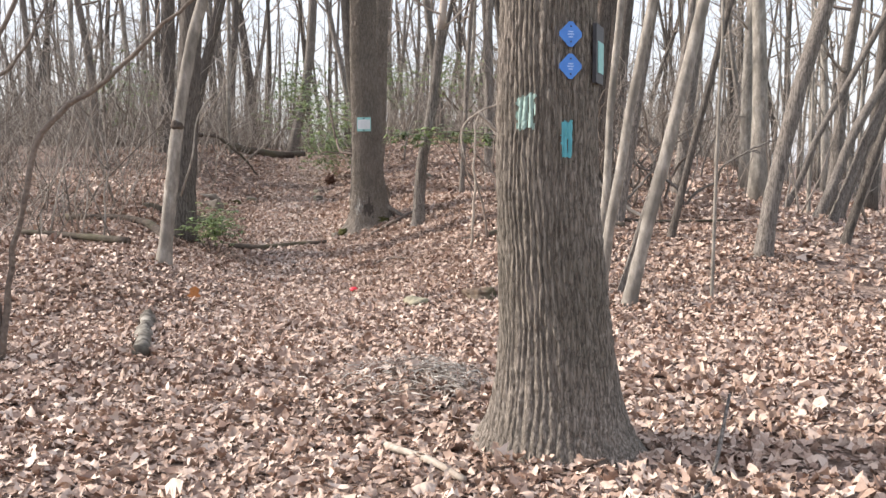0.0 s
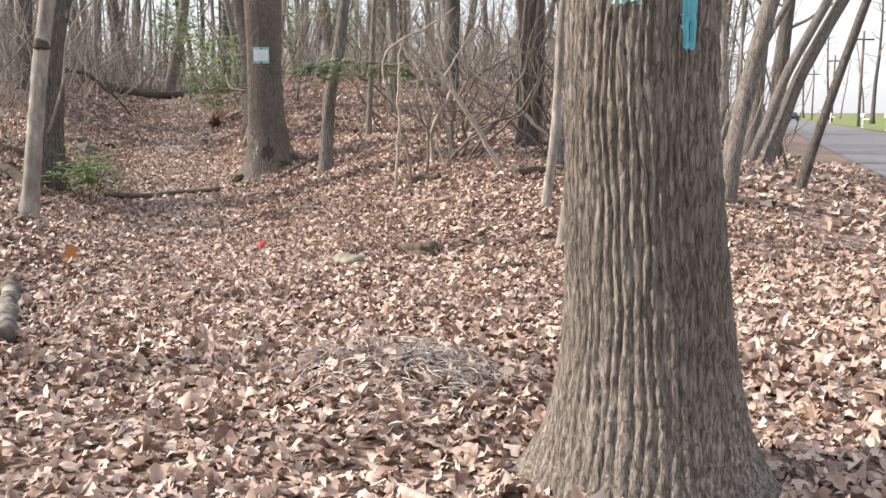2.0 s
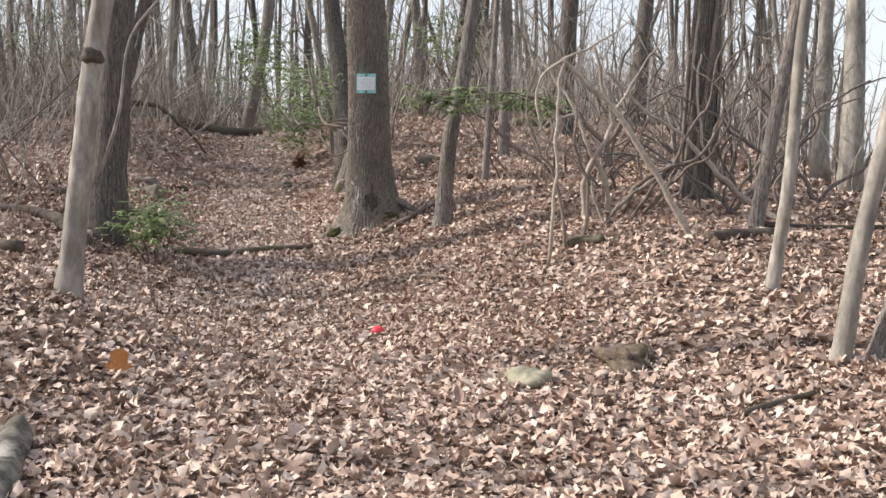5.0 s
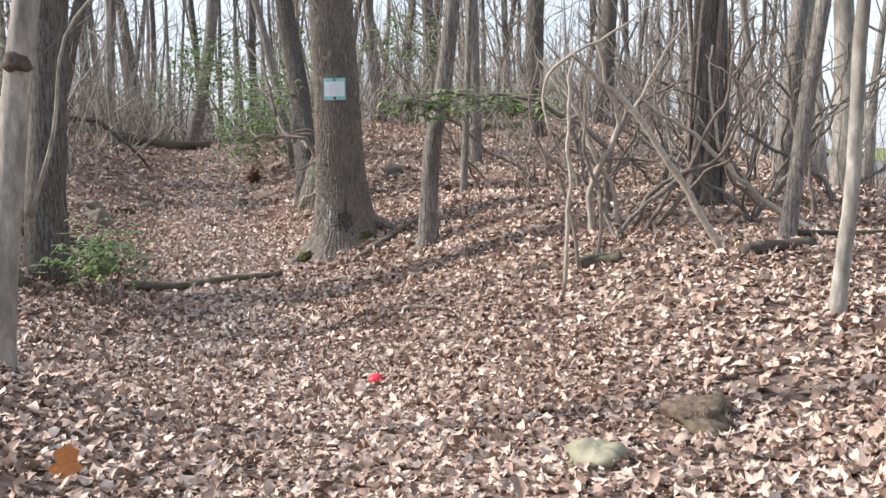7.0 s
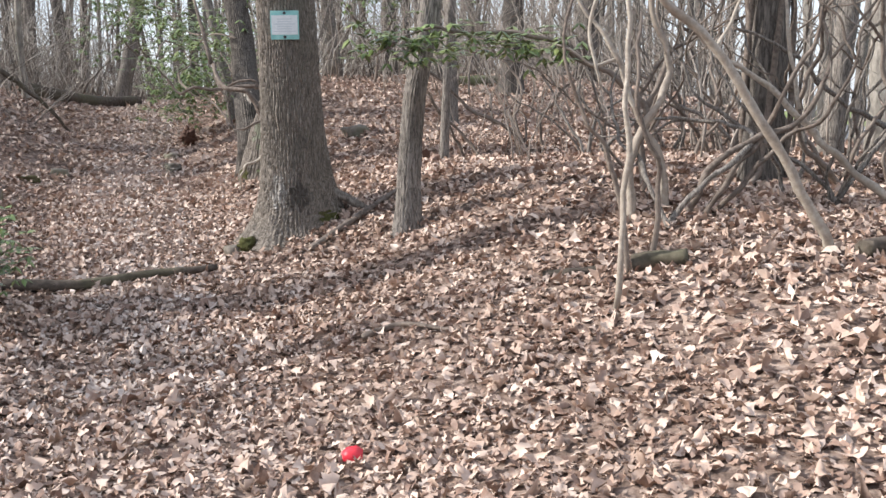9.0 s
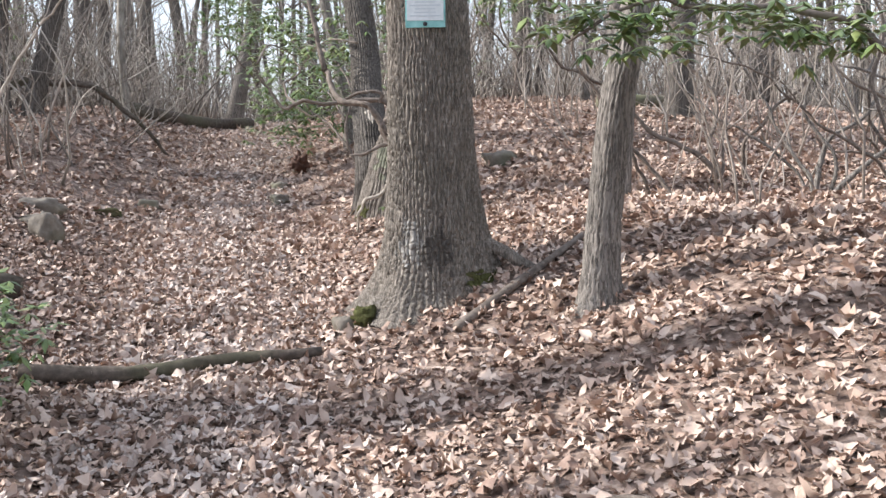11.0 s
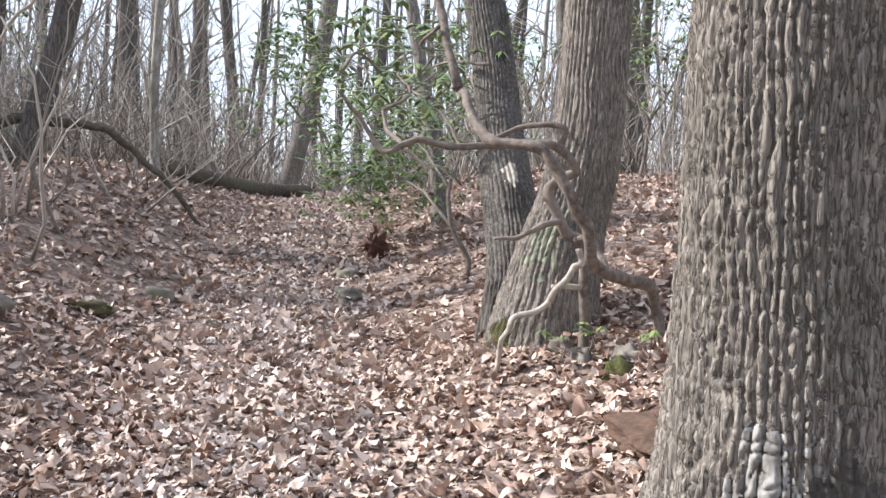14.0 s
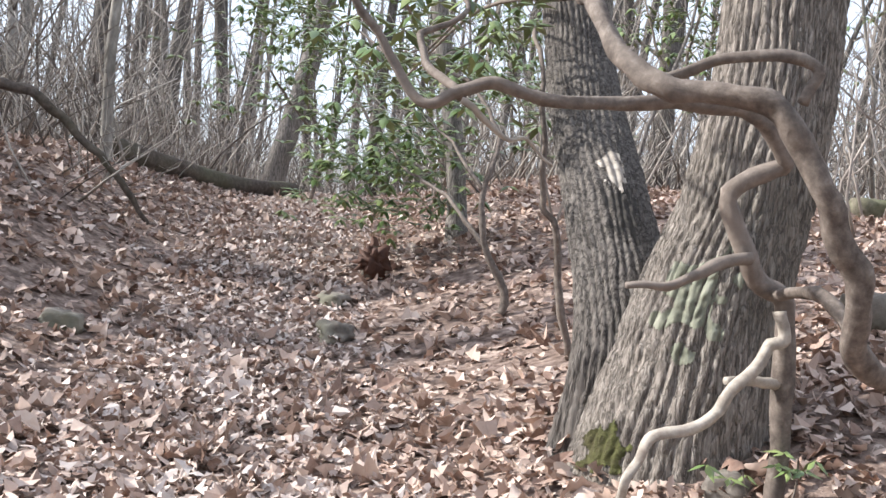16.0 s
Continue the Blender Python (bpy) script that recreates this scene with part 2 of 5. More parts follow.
SOIL = surface("forest_floor", [(0.30, (0.06, 0.042, 0.033)), (0.44, (0.15, 0.105, 0.083)), (0.54, (0.27, 0.20, 0.163)), (0.64, (0.40, 0.315, 0.26)), (0.76, (0.56, 0.47, 0.40))], (1, 1, 1), 14, 0.95, 0.9, 0.03, (0.16, 0.115, 0.092), 0.25)


# ---------------------------------------------------------------- mesh tools
class Build:
    """Vertices and faces of one mesh."""

    def __init__(self):
        self.v, self.f = [], []

    def add(self, verts, faces):
        n = len(self.v)
        self.v.extend(tuple(p) for p in verts)
        self.f.extend(tuple(i + n for i in g) for g in faces)

    def tube(self, pts, radii, sides=8, knob=0.0, seed=0):
        pts = [Vector(p) for p in pts]
        side = None
        rings = []
        for i, p in enumerate(pts):
            d = (pts[min(i + 1, len(pts) - 1)] - pts[max(i - 1, 0)]).normalized()
            if side is None:
                side = d.orthogonal().normalized()
            side = (side - d * side.dot(d)).normalized()
            up = d.cross(side)
            ring = []
            for k in range(sides):
                a = 2 * math.pi * k / sides
                w = side * math.cos(a) + up * math.sin(a)
                r = radii[i]
                if knob:
                    r *= 1 + knob * noise.noise(p * 9 + w * 1.3 + Vector((seed, 0, 0)))
                ring.append(p + w * r)
            rings.append(ring)
        verts = [q for ring in rings for q in ring]
        faces = [(i * sides + k, i * sides + (k + 1) % sides, (i + 1) * sides + (k + 1) % sides, (i + 1) * sides + k)
                 for i in range(len(pts) - 1) for k in range(sides)]
        faces.append(tuple(range(sides - 1, -1, -1)))
        faces.append(tuple((len(pts) - 1) * sides + k for k in range(sides)))
        self.add(verts, faces)

    def box(self, lo, hi, m=None):
        v = [Vector((x, y, z)) for x in (lo[0], hi[0]) for y in (lo[1], hi[1]) for z in (lo[2], hi[2])]
        if m is not None:
            v = [m @ p for p in v]
        self.add(v, [(0, 1, 3, 2), (4, 6, 7, 5), (0, 4, 5, 1), (2, 3, 7, 6), (0, 2, 6, 4), (1, 5, 7, 3)])


def part(name, build, material, parent=None, label="", smooth=True):
    """Links a Build as one mesh object, under parent if there is one."""
    me = bpy.data.meshes.new(name)
    me.from_pydata(build.v, [], build.f)
    me.polygons.foreach_set("use_smooth", [smooth] * len(me.polygons))
    me.materials.append(material)
    ob = new(name, me)
    if parent is not None:
        ob.parent = parent
        ob.matrix_parent_inverse = parent.matrix_world.inverted()
    if label:
        tagged(ob, label)
    return ob


def base(name, at, label, category, group="", kind=""):
    """The Empty at a thing's foot that holds its parts."""
    ob = new(name)
    ob.empty_display_size = 0.1
    ob.matrix_world = Matrix.Translation(at)
    bpy.context.view_layer.update()
    return tagged(ob, label, category, group, kind)


def spline(pts, per=5):
    """A smooth line through a few points."""
    p = [Vector(q) for q in pts]
    p = [p[0] * 2 - p[1]] + p + [p[-1] * 2 - p[-2]]
    out = []
    for i in range(1, len(p) - 2):
        for k in range(per):
            t = k / per
            a, b, c, d = p[i - 1], p[i], p[i + 1], p[i + 2]
            out.append(0.5 * ((2 * b) + (c - a) * t + (2 * a - 5 * b + 4 * c - d) * t * t + (3 * b - a - 3 * c + d) * t ** 3))
    out.append(p[-2])
    return out


def taper(n, r0, r1, power=1.0):
    return [r0 + (r1 - r0) * (i / (n - 1)) ** power for i in range(n)]


# ---------------------------------------------------------------- the lie of the land
def smooth01(v):
    v = np.clip(v, 0, 1)
    return v * v * (3 - 2 * v)


def trail_x(y):
    return np.interp(y, [-20, 0, 10, 13, 17, 20, 24, 30, 36, 60], [-0.2, -0.2, -1.7, -2.1, -2.8, -3.2, -3.75, -4.3, -4.8, -7])


def trail_z(y):
    return np.interp(y, [-30, 0, 5, 8, 11, 13.4, 15, 17, 20, 22, 23.8, 25.2, 30, 35, 50, 120], [0, -0.03, -0.08, -0.11, -0.22, -0.42, -0.32, -0.06, 0.22, 0.35, 0.48, 0.86, 1.45, 1.72, 1.9, 2.0])


def road_x(y):
    return np.where(y < 21, 11.2 + (y - 21) * 0.36, 11.2 + (y - 21) * 0.45)


def rise(x, y):
    """Height of the ground."""
    x, y = np.asarray(x, float), np.asarray(y, float)
    z = 0.34 * trail_z(y) + 0.33 * trail_z(y - 0.7) + 0.33 * trail_z(y + 0.7)
    d = x - trail_x(y)
    right = np.interp(y, [9, 11, 12.6, 14, 17, 19, 20, 22, 26, 40, 60], [0, 0.16, 0.52, 0.80, 0.80, 0.66, 0.50, 0.72, 0.66, 0.5, 0.4])
    left = np.interp(y, [6, 9, 11.7, 16.5, 20, 25, 28, 34, 60], [0, 0.05, 0.66, 0.5, 0.66, 0.85, 0.6, 0.25, 0.2])
    wide = np.interp(y, [14, 17, 20, 22, 26], [3.3, 3.2, 2.1, 2.7, 2.6])
    z = z + right * (0.45 * np.clip((d - 0.6) / wide, 0, 1) + 0.55 * smooth01((d - 0.5) / wide))
    z = z + left * smooth01((-d - np.interp(y, [12, 18], [0.0, 0.65])) / 2.3)
    z = z + np.clip(-d - 4, 0, 60) * 0.012
    edge = road_x(y)
    k = smooth01((x - 4.2) / np.maximum(edge - 4.6, 1.0))
    z = z * (1 - k) - 0.22 * k
    near = np.exp(-((x + 1) / 9) ** 2)
    z = z + near * 0.03 * (np.sin(x * 2.1 + np.sin(y * 1.7)) * np.sin(y * 1.55 + 1.0)) * (1 - k)
    # the low mound of debris beside the blazed tree
    z = z + 0.10 * np.exp(-((x + 0.08) / 0.5) ** 2 - ((y - 6.5) / 0.6) ** 2)
    # soil heaved up round the great trees
    z = z + 0.12 * np.exp(-((x + 1.4) / 0.7) ** 2 - ((y - 17.8) / 0.6) ** 2) + 0.10 * np.exp(-((x + 1.7) / 0.7) ** 2 - ((y - 20.8) / 0.6) ** 2)
    return z


def h(x, y):
    return float(rise(x, y))


def spread(fine_lo, fine_hi, step, far_lo, far_hi):
    mid = list(np.arange(fine_lo, fine_hi + step / 2, step))
    s, v, up = step, fine_hi, []
    while v < far_hi:
        s *= 1.16
        v += s
        up.append(v)
    s, v, down = step, fine_lo, []
    while v > far_lo:
        s *= 1.16
        v -= s
        down.append(v)
    return np.array(down[::-1] + mid + up)


gx, gy = spread(-9, 8, 0.13, -1600, 1600), spread(0, 30, 0.13, -1600, 1600)
XX, YY = np.meshgrid(gx, gy)
ZZ = rise(XX, YY)
ground_build = Build()
nx = len(gx)
ground_build.v = list(zip(XX.ravel().tolist(), YY.ravel().tolist(), ZZ.ravel().tolist()))
ground_build.f = [(j * nx + i, j * nx + i + 1, (j + 1) * nx + i + 1, (j + 1) * nx + i) for j in range(len(gy) - 1) for i in range(nx - 1)]
ground = tagged(part("ground", ground_build, SOIL), "brown forest floor of soil and trodden leaves", "ground", kind="structure")

# road and the lawn beyond it
road_build, lawn_build = Build(), Build()
ry = [-60, -20, 0, 10, 21, 35, 60, 100, 160, 300, 900]
for strip, a, b, dz in ((road_build, 0.0, 5.6, 0.02), (lawn_build, 5.6, 60.0, 0.05)):
    vs = []
    for y in ry:
        e = float(road_x(np.array(float(y))))
        cuts = [a + (b - a) * k / 6 for k in range(7)]
        vs += [(e + c, y - c * 0.45, -0.22 + dz) for c in cuts]
    strip.add(vs, [(j * 7 + i, j * 7 + i + 1, (j + 1) * 7 + i + 1, (j + 1) * 7 + i) for j in range(len(ry) - 1) for i in range(6)])
tagged(part("road", road_build, ASPHALT), "grey worn asphalt road beside the wood", "road", kind="structure")
tagged(part("lawn", lawn_build, LAWN), "yellow-green winter lawn across the road", "lawn", kind="structure")


# ---------------------------------------------------------------- trees
def trunk_surface(line, radius, ridge, seed, lobes=(), flare=0.0, flare_h=0.5, cell=(0.036, 0.3, 0.3)):
    """The furrowed surface of a trunk: total length, and a function of (way up, angle) that gives the point and the relief there."""
    axis = spline(line, 10)
    rm = radius[len(radius) // 2][1]
    ridges = round(2 * math.pi * rm / cell[0])
    heights = [0.0]
    for a, b in zip(axis, axis[1:]):
        heights.append(heights[-1] + (b - a).length)

    def at(s, a):
        i = int(np.clip(np.searchsorted(heights, s) - 1, 0, len(axis) - 2))
        t = (s - heights[i]) / max(1e-6, heights[i + 1] - heights[i])
        c = axis[i].lerp(axis[i + 1], t)
        r0 = float(np.interp(s, [q[0] for q in radius], [q[1] for q in radius]))
        fl = flare * math.exp(-s / flare_h)
        u = Vector((math.cos(a), math.sin(a), 0))
        lob = sum(amp * math.exp(-((math.atan2(math.sin(a - w0), math.cos(a - w0)) / wid) ** 2)) for w0, wid, amp in lobes) if fl > 0.002 else 0
        big = noise.noise(Vector((u.x * 1.4, u.y * 1.4, s * 0.7 + seed)))
        r = r0 * (1 + 0.05 * big) + fl * (0.55 + lob)
        # long ridges that wander, fork and join, their tops broken by short cross cracks
        wide = cell[0] * 2.3
        arc = u * rm
        sway = noise.noise(Vector((arc.x / wide, arc.y / wide, s / cell[1] + seed)))
        sway2 = noise.noise(Vector((arc.x / cell[0], arc.y / cell[0], s * 2.6 / cell[1] + seed * 3)))
        ridge_at = abs(math.sin(ridges * a * 0.5 + 2.1 * sway + 0.8 * sway2))
        n2 = noise.noise(Vector((arc.x * 150, arc.y * 150, s * 34 + seed)))
        n3 = noise.noise(Vector((arc.x / cell[0] * 0.8, arc.y / cell[0] * 0.8, s * 6 / cell[1] + seed * 5)))
        n4 = noise.noise(Vector((arc.x * 60, arc.y * 60, s * 13 + seed)))
        broken = 1.0 - cell[2] * max(0.0, 1.0 - abs(n3) * 4.5)
        q = ridge_at ** 0.75 * broken * (0.86 + 0.30 * n4) - 0.55 + 0.13 * n2
        return c, u, r + ridge * q, q

    return heights[-1], at


def ridged_trunk(line, radius, ridge, around, along, seed, lobes=(), flare=0.0, flare_h=0.5, cell=(0.036, 0.3, 0.3)):
    """A trunk with furrowed bark as real relief, finest on the side toward the trail's start."""
    total, at = trunk_surface(line, radius, ridge, seed, lobes, flare, flare_h, cell)
    bld = Build()
    back = around // 6
    turns = [radians(20 - 220 * (1 - k / (around - back))) for k in range(around - back)] + [radians(20 + 140 * k / back) for k in range(back)]
    for j in range(along + 1):
        for a in turns:
            c, u, r, _ = at(total * (j / along) ** 1.45, a)
            bld.v.append(tuple(c + u * r))
    bld.f = [(j * around + k, j * around + (k + 1) % around, (j + 1) * around + (k + 1) % around, (j + 1) * around + k) for j in range(along) for k in range(around)]
    return bld


def bark_patch(spec, way, ang, w, hgt, seed, ragged=0.5, skip=-0.9, lift=0.0025):
    """Paint, lichen or moss that clings to a trunk's relief, ragged at its edge and broken by the furrows. way: up the trunk; ang: degrees right of facing -y."""
    line, radius, ridge, tseed, lobes, flare, flare_h, cell = spec
    _, at = trunk_surface(line, radius, ridge, tseed, lobes, flare, flare_h, cell)
    bld = Build()
    r0 = float(np.interp(way, [q[0] for q in radius], [q[1] for q in radius]))
    nu, nv = max(8, int(w / 0.0045)), max(8, int(hgt / 0.005))
    index = {}

    def vert(i, j):
        if (i, j) not in index:
            a = -math.pi / 2 + radians(ang) + (i / nu - 0.5) * w / r0
            c, u, r, _ = at(way + (j / nv - 0.5) * hgt, a)
            index[i, j] = len(bld.v)
            bld.v.append(tuple(c + u * (r + lift)))
        return index[i, j]

    for j in range(nv):
        for i in range(nu):
            x, y = (i + 0.5) / nu * 2 - 1, (j + 0.5) / nv * 2 - 1
            edge = max(abs(x), abs(y)) if ragged < 0.5 else math.hypot(x, y)
            if edge > 1 - ragged * (0.5 + 0.9 * noise.noise(Vector((x * 3.1, y * 3.1, seed)))):
                continue
            a = -math.pi / 2 + radians(ang) + x * 0.5 * w / r0
            if at(way + y * 0.5 * hgt, a)[3] < skip:
                continue
            bld.f.append((vert(i, j), vert(i + 1, j), vert(i + 1, j + 1), vert(i, j + 1)))
    return bld


def limbs(bld, line, r_top, count, reach, seed, lo=0.35, sides=5, twigs=4, up=0.6):
    """Bare boughs with twigs along the upper part of a stem."""
    rnd = random.Random(seed)
    for _ in range(count):
        s = lo + (1 - lo) * rnd.random() ** 0.8
        i = min(len(line) - 2, int(s * (len(line) - 1)))
        p = line[i].copy()
        a = rnd.uniform(0, 2 * math.pi)
        d = Vector((math.cos(a), math.sin(a), rnd.uniform(0.2, 1.0) * up * 1.6)).normalized()
        ln = reach * rnd.uniform(0.45, 1.0) * (1.25 - 0.75 * s)
        pts = [p]
        for k in range(6):
            d = (d + Vector((rnd.uniform(-0.35, 0.35), rnd.uniform(-0.35, 0.35), rnd.uniform(-0.15, 0.35)))).normalized()
            pts.append(pts[-1] + d * ln / 6)
        r = r_top * rnd.uniform(0.3, 0.55)
        bld.tube(pts, taper(7, r, r * 0.15), sides)
        for _ in range(twigs):
            k = rnd.randint(2, 6)
            dd = (d + Vector((rnd.uniform(-1, 1), rnd.uniform(-1, 1), rnd.uniform(-0.3, 0.8)))).normalized()
            tl = ln * rnd.uniform(0.2, 0.5)
            q = [pts[k]]
            for _ in range(3):
                dd = (dd + Vector((rnd.uniform(-0.4, 0.4), rnd.uniform(-0.4, 0.4), rnd.uniform(-0.2, 0.3)))).normalized()
                q.append(q[-1] + dd * tl / 3)
            bld.tube(q, taper(4, r * 0.3, r * 0.06), 3)


def plain_tree(name, line, r0, r1, material, label, category="tree", group="", boughs=0, reach=1.5, seed=0, sides=12, lo=0.4, knob=0.12):
    """A slender tree along a line of points, with bare boughs."""
    pts = spline(line, 6)
    n = len(pts)
    root = base(name, line[0], label, category, group)
    b = Build()
    rad = [r * (1 + 0.28 * math.exp(-14.0 * i / n * 2)) for i, r in enumerate(taper(n, r0, r1))]
    b.tube([Vector(pts[0]) - Vector((0, 0, 0.08))] + pts, [rad[0] * 1.15] + rad, sides, knob, seed)
    part("trunk", b, material, root)
    if boughs:
        c = Build()
        limbs(c, pts, max(r1, r0 * 0.5), boughs, reach, seed + 5, lo)
        tagged(part("crown", c, TWIGS, root), kind="stuff")
    return root


def grown(line, top, height, bend=0.3, seed=0):
    """Carries a measured lower stem on up to its full height."""
    rnd = random.Random(seed)
    a, b = Vector(line[-2]), Vector(line[-1])
    d = (b - a).normalized()
    out = list(line)
    p = b
    n = 5
    for _ in range(n):
        d = (d + Vector((rnd.uniform(-0.06, 0.06), rnd.uniform(-0.06, 0.06), 0.10 * bend))).normalized()
        p = p + d * max(0.2, (height - b.z)) / n
        out.append(tuple(p))
    return out


# --- the blazed tree beside the start of the trail
bx, by = 0.655, 5.18
bt = base("blazed_oak_tree", (bx, by, h(bx, by)), "large oak with deeply ridged grey-brown bark and painted trail blazes", "tree")
gz = h(bx, by)
bt_line = [(0.67, by, gz - 0.12), (0.67, by, 0.42), (0.617, by, 1.3), (0.617, by, 2.25), (0.61, by + 0.05, 4.0), (0.685, by + 0.1, 7.0), (0.575, by + 0.2, 11.0)]
bt_rad = [(0, 0.325), (0.35, 0.31), (0.7, 0.282), (1.3, 0.250), (2.4, 0.236), (4, 0.22), (11, 0.12)]
bt_spec = (bt_line[:5], bt_rad, 0.020, 3.0, [(2.6, 0.5, 0.6), (-0.5, 0.6, 0.75), (-1.8, 0.35, 0.2), (1.2, 0.5, 0.5)], 0.26, 0.17, (0.030, 0.34, 0.30))
part("trunk", ridged_trunk(bt_spec[0], bt_spec[1], bt_spec[2], 300, 360, *bt_spec[3:]), OAK_BARK, bt)
c = Build()
up_line = spline(bt_line[4:], 6)
c.tube(up_line, taper(len(up_line), 0.235, 0.10), 14, 0.06)
limbs(c, up_line, 0.2, 14, 4.0, 11, 0.3)
tagged(part("crown", c, TWIGS, bt), kind="stuff")


def on_trunk(cx, cy, r, ang, z):
    """A frame on a trunk's face: x along the face, y outward, z up. ang: degrees right of facing -y."""
    a = radians(ang)
    out = Vector((math.sin(a), -math.cos(a), 0))
    return Matrix.Translation(Vector((cx, cy, z)) + out * r) @ Matrix(((math.cos(a), out.x, 0, 0), (math.sin(a), out.y, 0, 0), (0, 0, 1, 0), (0, 0, 0, 1)))


part("painted_blaze", bark_patch(bt_spec, 1.62 - bt_line[0][2], -29, 0.115, 0.19, 1, 0.3, -0.42, 0.005), BLAZE_OLD, bt, "faded pale green paint blaze")
part("painted_blaze", bark_patch(bt_spec, 1.49 - bt_line[0][2], 19, 0.064, 0.19, 2, 0.2, -0.5, 0.005), BLAZE_NEW, bt, "bright turquoise paint blaze")


def diamond_marker(at, label):
    ob = base("trail_marker", at.translation, label, "trail marker", "markers on the blazed oak")
    b = Build()
    s = 0.060
    ring = []
    for k in range(4):
        for e in (-0.16, 0.16):
            a = math.pi / 2 * k + e
            ring.append((math.cos(a) * s, math.sin(a) * s))
    n = len(ring)
    b.add([at @ Vector((x, yy, z)) for yy in (0.0, 0.003) for x, z in ring], [tuple(range(n)), tuple(range(2 * n - 1, n - 1, -1))] + [(i, i + n, (i + 1) % n + n, (i + 1) % n) for i in range(n)])
    part("plate", b, BLUE, ob, smooth=False)
    b = Build()
    for zz, w in ((0.012, 0.026), (0.0, 0.034), (-0.013, 0.022)):
        b.box((-w / 2, 0.003, zz - 0.003), (w / 2, 0.0045, zz + 0.003), at)
    part("printed_bars", b, PALE_BLUE, ob, "pale unreadable print", False)
    for zz in (0.036, -0.036):
        b = Build()
        b.tube([at @ Vector((0, 0.002, zz)), at @ Vector((0, 0.006, zz))], [0.004, 0.004], 8)
        part("nail", b, DARK_METAL, ob)
    return ob


diamond_marker(on_trunk(0.612, by, 0.252, 22, 1.98), "blue plastic diamond trail marker nailed to bark")
diamond_marker(on_trunk(0.612, by, 0.252, 22, 1.83), "blue plastic diamond trail marker nailed to bark")
side_m = on_trunk(0.617, by, 0.246, 72, 1.90)
side = base("trail_sign", side_m.translation, "small dark sign board seen edge on, on the oak", "sign")
b = Build()
b.box((-0.10, 0.0, -0.14), (0.10, 0.018, 0.14), side_m)
part("board", b, DARK_METAL, side, smooth=False)
b = Build()
b.box((-0.06, 0.018, -0.09), (0.085, 0.022, 0.06), side_m)
part("face", b, TEAL_PAINT, side, "teal face of the sign", False)

# --- the great oak with the notice
ox, oy = -1.43, 17.72
ot = base("great_oak_tree", (ox, oy, h(ox, oy)), "large ridged oak with mossy flared roots and a notice nailed on", "tree")
oz = h(ox, oy)
ot_line = [(-1.38, oy, oz - 0.2), (-1.40, oy, 0.55), (-1.43, oy, 1.2), (-1.45, oy, 2.1), (-1.50, oy + 0.05, 3.4), (-1.50, oy + 0.1, 5.0), (-1.6, oy + 0.2, 8.5), (-1.4, oy, 12.5)]
ot_rad = [(0, 0.36), (0.5, 0.315), (1.0, 0.283), (1.8, 0.262), (3, 0.245), (6, 0.2)]
ot_spec = (ot_line[:6], ot_rad, 0.022, 9.0, [(2.9, 0.45, 0.9), (-2.2, 0.4, 0.65), (0.1, 0.5, 1.0), (-1.2, 0.5, 0.4), (1.5, 0.5, 0.6)], 0.22, 0.22, (0.024, 0.20, 0.75))
part("trunk", ridged_trunk(ot_spec[0], ot_spec[1], ot_spec[2], 310, 400, *ot_spec[3:]), OAK_BARK, ot)
c = Build()
up_line = spline(ot_line[5:], 6)
c.tube(up_line, taper(len(up_line), 0.215, 0.08), 14, 0.06)
limbs(c, up_line, 0.2, 14, 4.0, 21, 0.2)
tagged(part("crown", c, TWIGS, ot), kind="stuff")


def lump(at, size, seed, rough=0.25, seg=18, freq=1.6, blocky=0.0):
    """An uneven rounded lump."""
    b = Build()
    rows = seg // 2
    vs = []
    for j in range(rows + 1):
        th = math.pi * j / rows
        for k in range(seg):
            a = 2 * math.pi * k / seg
            d = Vector((math.sin(th) * math.cos(a), math.sin(th) * math.sin(a), math.cos(th)))
            box = (d.x ** 6 + d.y ** 6 + d.z ** 6) ** (-1 / 6)
            r = (1 + blocky * (box - 1)) * (1 + rough * noise.noise(d * freq + Vector((seed, 0, 0))) + rough * 0.4 * noise.noise(d * freq * 3.1 + Vector((0, seed, 0))))
            vs.append(Vector(at) + Vector((d.x * size[0], d.y * size[1], d.z * size[2])) * r)
    b.add(vs, [(j * seg + k, (j + 1) * seg + k, (j + 1) * seg + (k + 1) % seg, j * seg + (k + 1) % seg) for j in range(rows) for k in range(seg)])
    return b


part("moss_patch", bark_patch(ot_spec, 0.26, 48, 0.40, 0.18, 6, 0.85, -0.9, 0.008), MOSS, ot, "olive green moss on the root")
b = Build()
b.tube(spline([(-1.15, 17.7, 0.62), (-1.0, 17.62, 0.55), (-0.85, 17.58, 0.47), (-0.66, 17.6, 0.38), (-0.5, 17.62, 0.30)], 4), taper(17, 0.05, 0.02), 10, 0.4)
part("root", b, OAK_BARK, ot)
b = Build()
b.tube(spline([(-1.60, 17.58, 0.34), (-1.72, 17.5, 0.20), (-1.83, 17.45, 0.09), (-1.93, 17.42, h(-1.93, 17.42) - 0.03)], 4), taper(13, 0.13, 0.07), 18, 0.35, 3)
part("root", b, OAK_BARK, ot)
b = lump((-1.86, 17.41, h(-1.86, 17.41) + 0.05), (0.085, 0.06, 0.065), 51, 0.6, 26, 3.0)
part("moss_patch", b, MOSS, ot, "olive green moss on the root")
